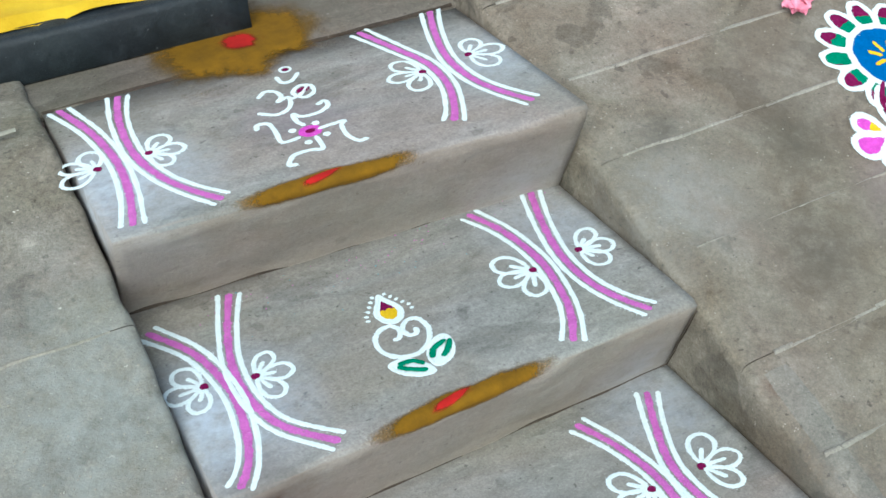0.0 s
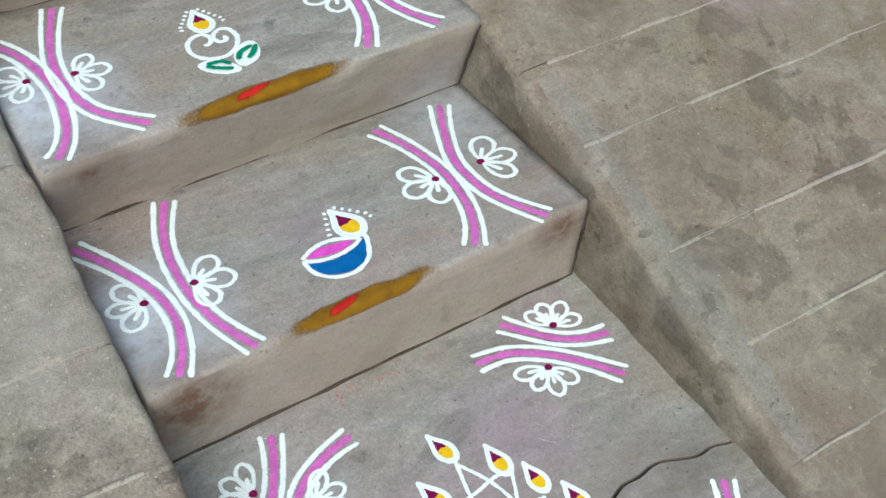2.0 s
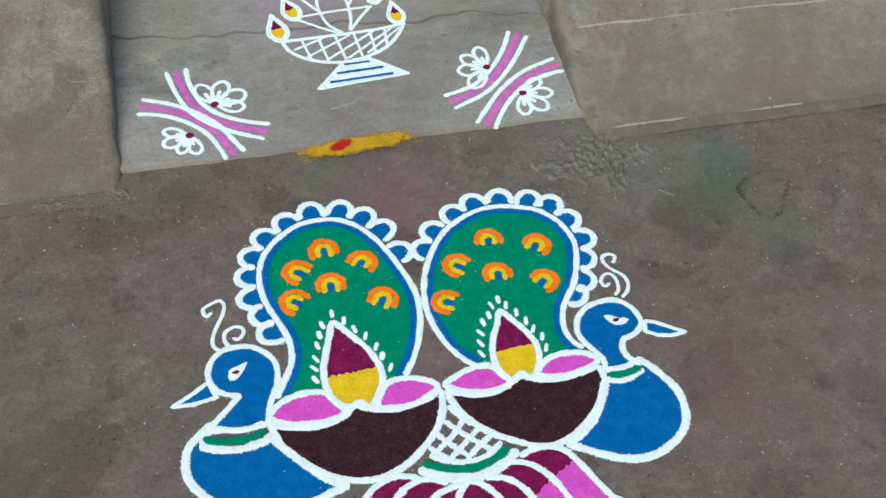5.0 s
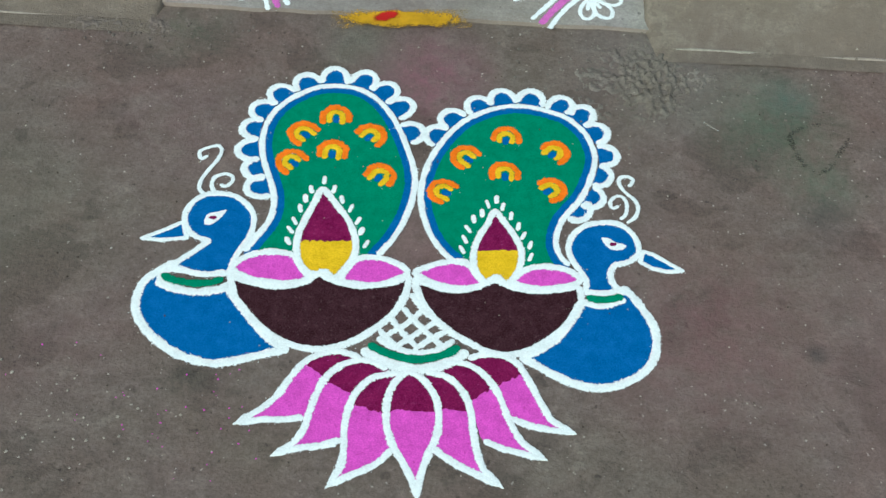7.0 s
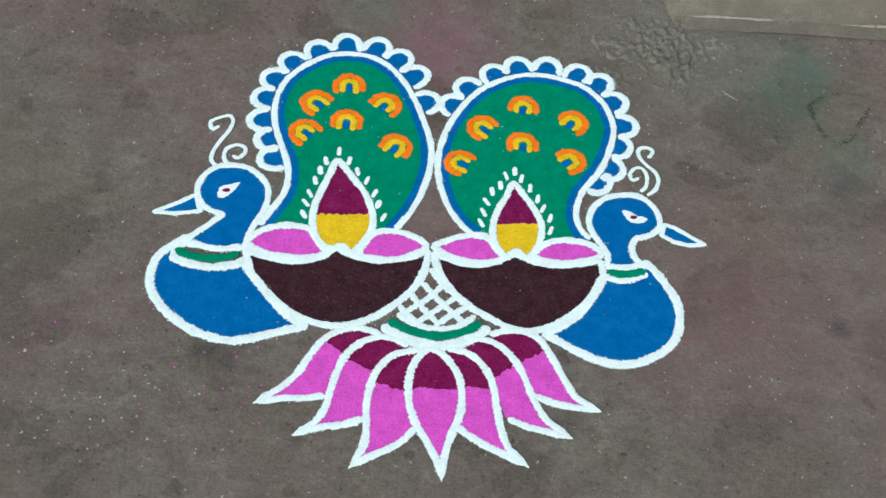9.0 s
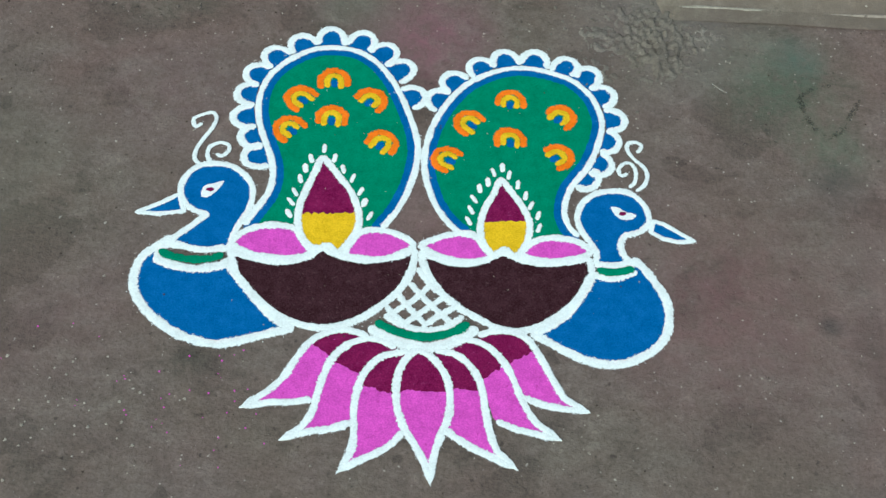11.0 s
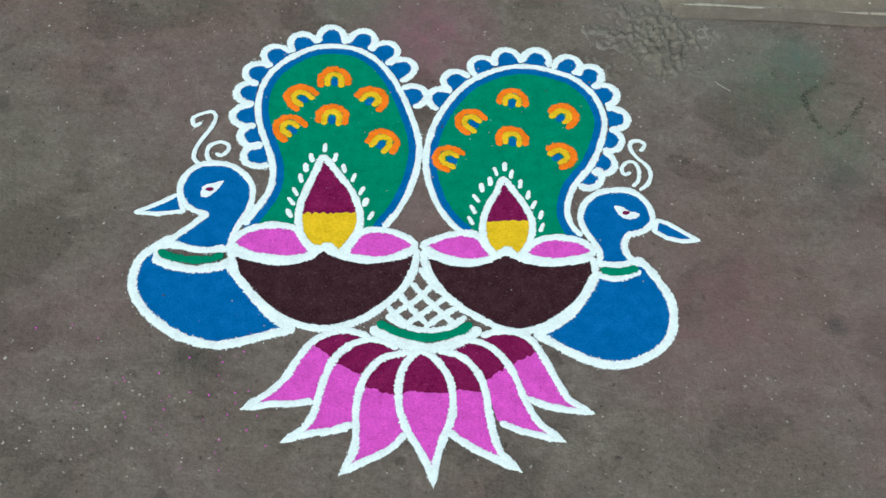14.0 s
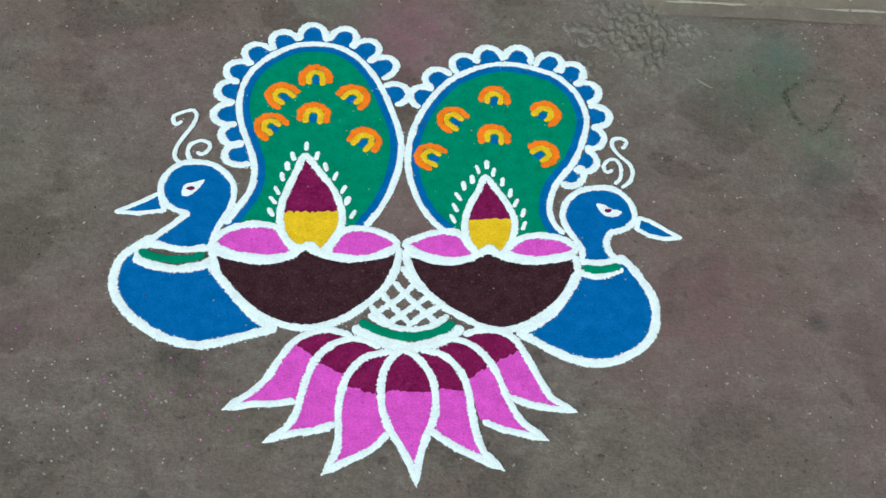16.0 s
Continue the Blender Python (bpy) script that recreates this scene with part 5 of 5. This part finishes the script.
for tip in ramp_flower[1:]:
    v = Vector(tip) - dot
    n = rotated(v, 90)
    loop = smooth([tuple(dot + v * a + n * b) for a, b in ((0.12, 0.03), (0.5, 0.26), (0.85, 0.27), (1, 0), (0.85, -0.27), (0.5, -0.26), (0.12, -0.03))], True, 5)
    pet = fill_part("flower_petal", loop, ramp_s, 1, PINK, second, "pink and yellow petal")
    c = dot + v * 0.55
    fill_part("petal_base", clipped(loop, c + n, c - n) if rotated(n * -2, 90).dot(v) < 0 else clipped(loop, c - n, c + n), ramp_s, 3, YELLOW, pet, "yellow powder")
    line_part("outline", [loop], ramp_s, 0.0125, WHITE, pet, closed=True)
fill_part("flower_dot", disc(dot, 0.0085), ramp_s, 18, GREEN, second, "green dot")
line_part("scroll", [smooth(ramp_scroll), smooth(ramp_scroll_low)], ramp_s, 0.012, WHITE, second)
line_part("scroll_shade", [[p + Vector((0.012, 0.004)) for p in smooth(ramp_scroll)], [p + Vector((0.002, 0.014)) for p in smooth(ramp_scroll_low)]], ramp_s, 0.010, MAROON, second, "maroon powder line", high=0.001)
line_part("spiral", [smooth(ramp_spiral)], ramp_s, 0.011, WHITE, second, "white spiral line")
base = fill_part("striped_bowl", smooth(ramp_bowl, True), ramp_s, 1, WHITE, second, "white bowl with blue stripes")
line_part("outline", [smooth(ramp_bowl, True)], ramp_s, 0.007, WHITE, base, closed=True)
for k in range(0, len(ramp_bars), 2):
    line_part("blue_bar", [smooth(ramp_bars[k:k + 2])], ramp_s, 0.0068, BLUE, base, "blue powder stripe", lift=0.0012)


# ---- turmeric and vermilion smears ----
def paste(name, colour, grain):
    """A paste rubbed on by hand, thinning out to nothing at its rim."""
    m, n, l, b = material(name, 0.9)
    co = n.new("ShaderNodeNewGeometry").outputs["Position"]
    soft = n.new("ShaderNodeAttribute")
    soft.attribute_name = "body"
    mott = noise_node(n, l, co, 45.0, 6, 0.65)
    fine = noise_node(n, l, co, 380.0, 3, 0.6)
    col = ramp_node(n, l, mott, [(0.3, tuple(c * 0.7 for c in colour)), (0.7, tuple(min(1, c * 1.2) for c in colour))])
    l.new(col, b.inputs["Base Color"])
    s = n.new("ShaderNodeMath")
    s.operation = "MULTIPLY_ADD"
    s.inputs[1].default_value = grain
    l.new(fine, s.inputs[0])
    l.new(soft.outputs["Fac"], s.inputs[2])
    s2 = n.new("ShaderNodeMath")
    s2.operation = "MULTIPLY_ADD"
    s2.inputs[1].default_value = grain * 1.2
    l.new(mott, s2.inputs[0])
    l.new(s.outputs[0], s2.inputs[2])
    lo = n.new("ShaderNodeMapRange")
    lo.inputs["From Min"].default_value, lo.inputs["From Max"].default_value = grain * 1.1 + 0.02, grain * 1.1 + 0.52
    l.new(s2.outputs[0], lo.inputs["Value"])
    l.new(lo.outputs["Result"], b.inputs["Alpha"])
    return m


PASTE = paste("turmeric_rub", (0.155, 0.075, 0.001), 0.5)
PASTE_BRIGHT = paste("fresh_turmeric", (0.42, 0.235, 0.008), 1.3)
KUMKUM = paste("vermilion_rub", (0.34, 0.008, 0.006), 0.4)

KUMKUM_GRAIN = powder("vermilion_grain", (0.42, 0.02, 0.015))


def smear_mesh(name, place, mat, n=40, m=14):
    """A lens of paste over u, v in -1..1, laid by place(u, v); the body falls to 0 at its rim."""
    verts, body = [], []
    for i in range(n + 1):
        u = 2 * i / n - 1
        for j in range(m + 1):
            v = 2 * j / m - 1
            verts.append(place(u, v))
            body.append(max(0.0, 1 - math.hypot(u, v)) * 1.6 + 0.02)
    w = m + 1
    faces = [(i * w + j, i * w + j + 1, (i + 1) * w + j + 1, (i + 1) * w + j) for i in range(n) for j in range(m)]
    return mesh_from(name, verts, faces, mat, True, body)


def nose_point(front, top, foot_y, foot_z, x, skew, s, lift):
    """The place s metres up the tread (or, below 0, down the riser) from a step's rounded nose."""
    r = 0.010
    turn = r * radians(75)
    if s > 0:
        return (x, front + r + s + skew * x, top + lift)
    if s > -turn:
        a = -s / r
        return (x, front + r - (r + lift) * math.sin(a) + skew * x, top - r + (r + lift) * math.cos(a))
    d = -s - turn
    ln = math.hypot(foot_y - front, top - r - foot_z)
    q = d / ln
    return (x, front + (foot_y - front) * q + skew * x - lift, top - r * (1 - math.cos(radians(75))) - (top - r - foot_z) * q * 0.97)


def nose_smear(front, top, foot_y, foot_z, skew, xa, xb, up, down, red_a, red_b):
    t = thing("turmeric_smear", "turmeric paste with a vermilion mark rubbed on the step edge", "turmeric smear", "smears on the step edges")
    xc, half = (xa + xb) / 2, (xb - xa) / 2
    def at(u, v):
        wav = 0.004 * noise.noise(Vector((u * 3, front * 9, 2)))
        return nose_point(front, top, foot_y, foot_z, xc + u * half, skew, (v * (up + down) / 2 + (up - down) / 2) + wav, 0.0030)
    part("paste", smear_mesh("paste", at, PASTE), t, "dull ochre turmeric paste")
    rc, rh = (red_a + red_b) / 2, (red_b - red_a) / 2
    part("red_mark", smear_mesh("red_mark", lambda u, v: nose_point(front, top, foot_y, foot_z, rc + u * rh, skew, v * 0.0058 + u * 0.005 - 0.001, 0.0042), KUMKUM, 16, 8), t, "red vermilion mark")


nose_smear(1.270, Z_A, 1.352, Z_B, -0.07, -0.185, 0.085, 0.012, 0.027, -0.085, -0.025)
nose_smear(0.985, Z_B, 1.040, Z_C, 0.01, -0.155, 0.120, 0.012, 0.026, -0.062, 0.000)
nose_smear(0.700, Z_C, 0.722, 0.042, 0.012, -0.155, 0.085, 0.010, 0.022, -0.085, -0.030)


def flat_smear(cx, cy, along, across, turn, surf, mat, red, red_turn, label):
    t = thing("turmeric_smear", label, "turmeric smear")
    def lay(c, a, b, deg, lift):
        def at(u, v):
            d = rotated(Vector((u * a, v * b * (1 + 0.35 * noise.noise(Vector((u * 2.5, v * 2.5, cx * 9)))))), deg)
            return (c[0] + d.x, c[1] + d.y, surf(c[0] + d.x, c[1] + d.y) + lift)
        return at
    part("paste", smear_mesh("paste", lay((cx, cy), along, across, turn, 0.0010), mat), t, "turmeric paste")
    part("red_mark", smear_mesh("red_mark", lay(red[:2], red[2], red[3], red_turn, 0.0026), KUMKUM, 18, 10), t, "red vermilion mark")


def sill_z(x, y):
    q = (y + 0.03 * x - 1.640) / 0.020
    return Z_A + 0.007 * min(1.0, max(0.0, q)) + 0.0025


flat_smear(-0.004, 0.134, 0.098, 0.017, 4, lambda x, y: max(0.002, landing_z(x, y)), PASTE_BRIGHT, (-0.026, 0.136, 0.020, 0.009), 25, "bright turmeric with a vermilion mark below the landing")
flat_smear(-0.015, 1.716, 0.150, 0.118, 12, sill_z, PASTE, (-0.012, 1.704, 0.030, 0.030), 40, "round turmeric patch with vermilion mark before the sill")

# ---- the door sill ----
def wrinkled(x, y):
    return 0.006 * fbm(x * 0.6 + y * 1.5, y * 2 - x, 9, 5) + 0.008 * abs(noise.noise(Vector((x * 9 + y * 20, y * 25, 2))))


YCLOTH, yn, yl, yb = material("yellow_cloth", 0.55)
yco = yn.new("ShaderNodeNewGeometry").outputs["Position"]
yl.new(ramp_node(yn, yl, noise_node(yn, yl, yco, 14.0, 5, 0.6), [(0.3, (0.47, 0.28, 0.008)), (0.7, (0.62, 0.41, 0.02))]), yb.inputs["Base Color"])
yl.new(bump_node(yn, yl, noise_node(yn, yl, yco, 60.0, 5, 0.6), 0.4, 0.004), yb.inputs["Normal"])
sill = thing("door_sill", "black granite door sill spread with a wrinkled yellow cloth", "door sill")
SX0, SX1, SY, SZ = -1.3, 0.024, 1.742, Z_A + 0.007
prof = [(SY + 0.45, SZ), (SY + 0.003, SZ), (SY, SZ + 0.004), (SY, SZ + 0.066), (SY + 0.004, SZ + 0.074), (SY + 0.012, SZ + 0.078), (SY + 0.45, SZ + 0.078)]
part("slab", extruded("slab", prof[::-1], span(SX0, SX1, 30), GRANITE, lambda x: -0.045 * (x - SX1), 0.0012, 6.0), sill, "black granite slab")
cl = []
for y in span(SY + 0.026, SY + 0.44, 40):
    cl.append(y)
cloth = sheet("cloth", span(SX0 + 0.05, SX1 - 0.055, 70), cl, lambda x, y: SZ + 0.090 + wrinkled(x, y) - (0.012 if y < SY + 0.037 else 0), YCLOTH)
for v in cloth.vertices:
    v.co.y -= 0.045 * (v.co.x - SX1)
part("cloth", cloth, sill, "wrinkled bright yellow cloth")

# ---- a fallen flower ----
BLOOM, bn, bl, bb = material("pink_petal", 0.6)
bco = bn.new("ShaderNodeNewGeometry").outputs["Position"]
bl.new(ramp_node(bn, bl, noise_node(bn, bl, bco, 120.0, 4, 0.6), [(0.3, (0.62, 0.16, 0.24)), (0.7, (0.80, 0.33, 0.42))]), bb.inputs["Base Color"])
bloom = thing("fallen_flower", "crumpled pink flower lying on the ramp", "flower")
fx, fy = flower_spot[0]
for k in range(9):
    a = 360 * k / 9 + random.uniform(-18, 18)
    ox, oy = (0.026, 0.012) if k % 3 == 0 else (0.0, 0.0)
    lng, wid, verts = random.uniform(0.020, 0.030), random.uniform(0.009, 0.014), []
    for i in range(7):
        u = i / 6
        for j in range(5):
            v = j / 2 - 1
            d = rotated(Vector((u * lng, v * wid * math.sin(0.35 + 2.5 * u))), a)
            verts.append((fx + ox + d.x, fy + oy + d.y, ramp_s(fx + ox, fy + oy) + 0.385 * d.y + 0.004 + 0.018 * u * (1 - 0.6 * u) + 0.006 * v * v + 0.004 * noise.noise(Vector((u * 3, v * 2, k)))))
    part("petal", mesh_from("petal", verts, [(i * 5 + j, i * 5 + j + 1, (i + 1) * 5 + j + 1, (i + 1) * 5 + j) for i in range(6) for j in range(4)], BLOOM), bloom)


# ---- loose grit ----
def grit(name, count, place, sizes, mat, label):
    """Crumbs and pebbles scattered over a patch."""
    verts, faces = [], []
    for _ in range(count):
        x, y, z = place()
        r = random.uniform(*sizes)
        k = len(verts)
        spin = random.uniform(0, 360)
        ring = [rotated(Vector((r * random.uniform(0.7, 1.2), 0)), spin + 72 * i) for i in range(5)]
        verts += [(x + p.x, y + p.y, z - r * 0.2) for p in ring] + [(x + p.x * 0.7, y + p.y * 0.7, z + r * random.uniform(0.2, 0.4)) for p in ring]
        faces += [(k + i, k + (i + 1) % 5, k + 5 + (i + 1) % 5, k + 5 + i) for i in range(5)] + [tuple(k + 5 + i for i in range(5))]
    tagged(new(name, mesh_from(name, verts, faces, mat, False)), label, "grit", kind="stuff")


PEBBLE = stone("pebble", (0.07, 0.062, 0.053), (0.115, 0.103, 0.09), (0.18, 0.165, 0.145), (0.11, 0.092, 0.075), 0.6)
CRUMB = powder("pale_crumb", (0.26, 0.24, 0.20), 0.5)


def clustered(cx, cy, sx, sy, surf):
    def at():
        x, y = random.gauss(cx, sx), random.gauss(cy, sy)
        return x, y, surf(x, y)
    return at


def spread(xa, xb, ya, yb, surf):
    def at():
        x, y = random.uniform(xa, xb), random.uniform(ya, yb)
        return x, y, surf(x, y)
    return at


def crumbled(name, x0, x1, y0, y1, cx, cy, rx, ry, high, label):
    """A patch of broken-up cement: low uneven lumps that sink into the ground at its rim."""
    def lump(x, y):
        d = math.hypot((x - cx) / rx, (y - cy) / ry) + 0.35 * fbm(x, y, 22, 6.0)
        body = max(0.0, min(1.0, 1.5 * (1 - d)))
        coarse = noise.cell(Vector((x * 95 + 3 * noise.noise(Vector((x * 60, y * 60, 1))), y * 95 + 3 * noise.noise(Vector((x * 60, y * 60, 8))), 2)))
        return -0.003 + body * (0.0032 + high * (0.55 * coarse + 0.5 * noise.noise(Vector((x * 120, y * 120, 3)))))
    ob = new(name, sheet(name, span(x0, x1, 150), span(y0, y1, 90), lump, RUBBLE))
    tagged(ob, label, "gravel", kind="stuff")


RUBBLE = stone("broken_cement", (0.09, 0.08, 0.068), (0.155, 0.139, 0.121), (0.24, 0.218, 0.19), (0.10, 0.083, 0.068), 0.6, grit=1.4)
crumbled("broken_cement", 0.18, 0.50, -0.10, 0.15, 0.335, 0.045, 0.115, 0.10, 0.0070, "crumbled grey cement where ramp meets ground")
crumbled("broken_cement", -0.62, -0.26, 0.02, 0.16, -0.40, 0.105, 0.15, 0.025, 0.0035, "crumbled cement along the ramp foot")
grit("gravel", 150, clustered(0.34, 0.05, 0.075, 0.04, ground_z), (0.001, 0.0032), PEBBLE, "crumbled grey gravel where ramp meets ground")
grit("gravel", 90, clustered(-0.38, 0.09, 0.08, 0.02, ground_z), (0.001, 0.003), PEBBLE, "crumbled gravel along the ramp foot")
grit("ground_grit", 650, spread(-0.9, 1.1, -0.85, 0.10, ground_z), (0.0005, 0.0016), CRUMB, "pale grains strewn over the ground")
grit("ground_grit", 45, clustered(-0.34, -0.53, 0.08, 0.04, ground_z), (0.0008, 0.0024), CRUMB, "pale crumbs lying on the ground")
grit("ground_grit", 350, spread(-0.9, 1.1, -0.85, 0.10, ground_z), (0.0006, 0.0018), DIRT, "dark grains strewn over the ground")
grit("ramp_grit", 500, spread(0.36, 1.2, 0.12, 1.5, lambda x, y: ramp_s(x, y) - 0.001), (0.0006, 0.002), CRUMB, "pale grains on the ramp")
grit("ramp_grit", 2200, spread(-0.9, -0.35, 0.12, 1.5, lambda x, y: ramp_z(x, y) + 0.003 * fbm(x, y, 9, 8.0)), (0.0006, 0.0022), CRUMB, "pale grains on the ramp")
grit("step_grit", 120, spread(X0, X1, 0.16, 0.7, landing_z), (0.0006, 0.0016), DIRT, "dark grains on the landing")
grit("red_grains", 26, clustered(-0.05, 0.70, 0.05, 0.008, landing_z), (0.0008, 0.0016), KUMKUM_GRAIN, "red vermilion grains at the riser foot")
CYAN = powder("cyan_powder", (0.06, 0.30, 0.36), 0.3)
grit("blue_grains", 40, clustered(0.0, 1.30, 0.16, 0.06, step_b), (0.0006, 0.0014), CYAN, "pale blue powder grains strewn on the step")
grit("pink_grains", 60, clustered(0.05, 1.31, 0.13, 0.02, step_b), (0.0006, 0.0013), PINK, "pink powder grains at the riser foot")
grit("pink_grains", 50, clustered(-0.19, -0.50, 0.08, 0.05, ground_z), (0.0006, 0.0013), PINK, "pink powder grains beside the lotus")


def straw(surf, pts, label):
    s = thing("straw", label, "straw", "straws on the floor")
    line_part("blade", [smooth(pts)], surf, 0.0016, CRUMB, s, high=0.0014)


straw(ground_z, [(0.407, -0.028), (0.416, -0.036), (0.423, -0.041)], "short pale straw lying on the ground")
straw(landing_z, [(0.118, 0.503), (0.135, 0.488), (0.160, 0.489), (0.176, 0.507)], "curved pale straw lying on the landing")
straw(landing_z, [(-0.03, 0.212), (0.0, 0.218), (0.022, 0.229)], "thin pale straw lying on the landing")


ALGAE = paste("algae_stain", (0.040, 0.048, 0.034), 1.2)
stain = thing("algae_stain", "dark green stain round a bare patch of ground", "stain", kind="stuff")
rim = smooth([(0.519, -0.042), (0.522, -0.068), (0.532, -0.094), (0.546, -0.107), (0.566, -0.094), (0.585, -0.066), (0.600, -0.042)])
line_part("rim", [rim], ground_z, 0.0085, ALGAE, stain, high=0.0006, thick=0.16)
line_part("rim", [smooth([(0.519, -0.042), (0.535, -0.030), (0.552, -0.022), (0.566, -0.020)])], ground_z, 0.006, ALGAE, stain, high=0.0006, thick=0.14)


# chalk dust shaken off beside the lines
verts, faces = [], []
random.shuffle(DUST)
for p, wide, surf in DUST[:9000]:
    q = p + rotated(Vector((wide * random.uniform(0.42, 0.72), 0)), random.uniform(0, 360))
    r, k, z = random.uniform(0.0004, 0.0009), len(verts), surf(q.x, q.y)
    spin = random.uniform(0, 120)
    verts += [(q.x + c.x, q.y + c.y, z) for c in (rotated(Vector((r, 0)), spin + s) for s in (0, 120, 240))] + [(q.x, q.y, z + 1.1 * r)]
    faces += [(k, k + 1, k + 3), (k + 1, k + 2, k + 3), (k + 2, k, k + 3)]
tagged(new("chalk_dust", mesh_from("chalk_dust", verts, faces, WHITE, False)), "white chalk grains strewn beside the drawn lines", "chalk dust", kind="stuff")
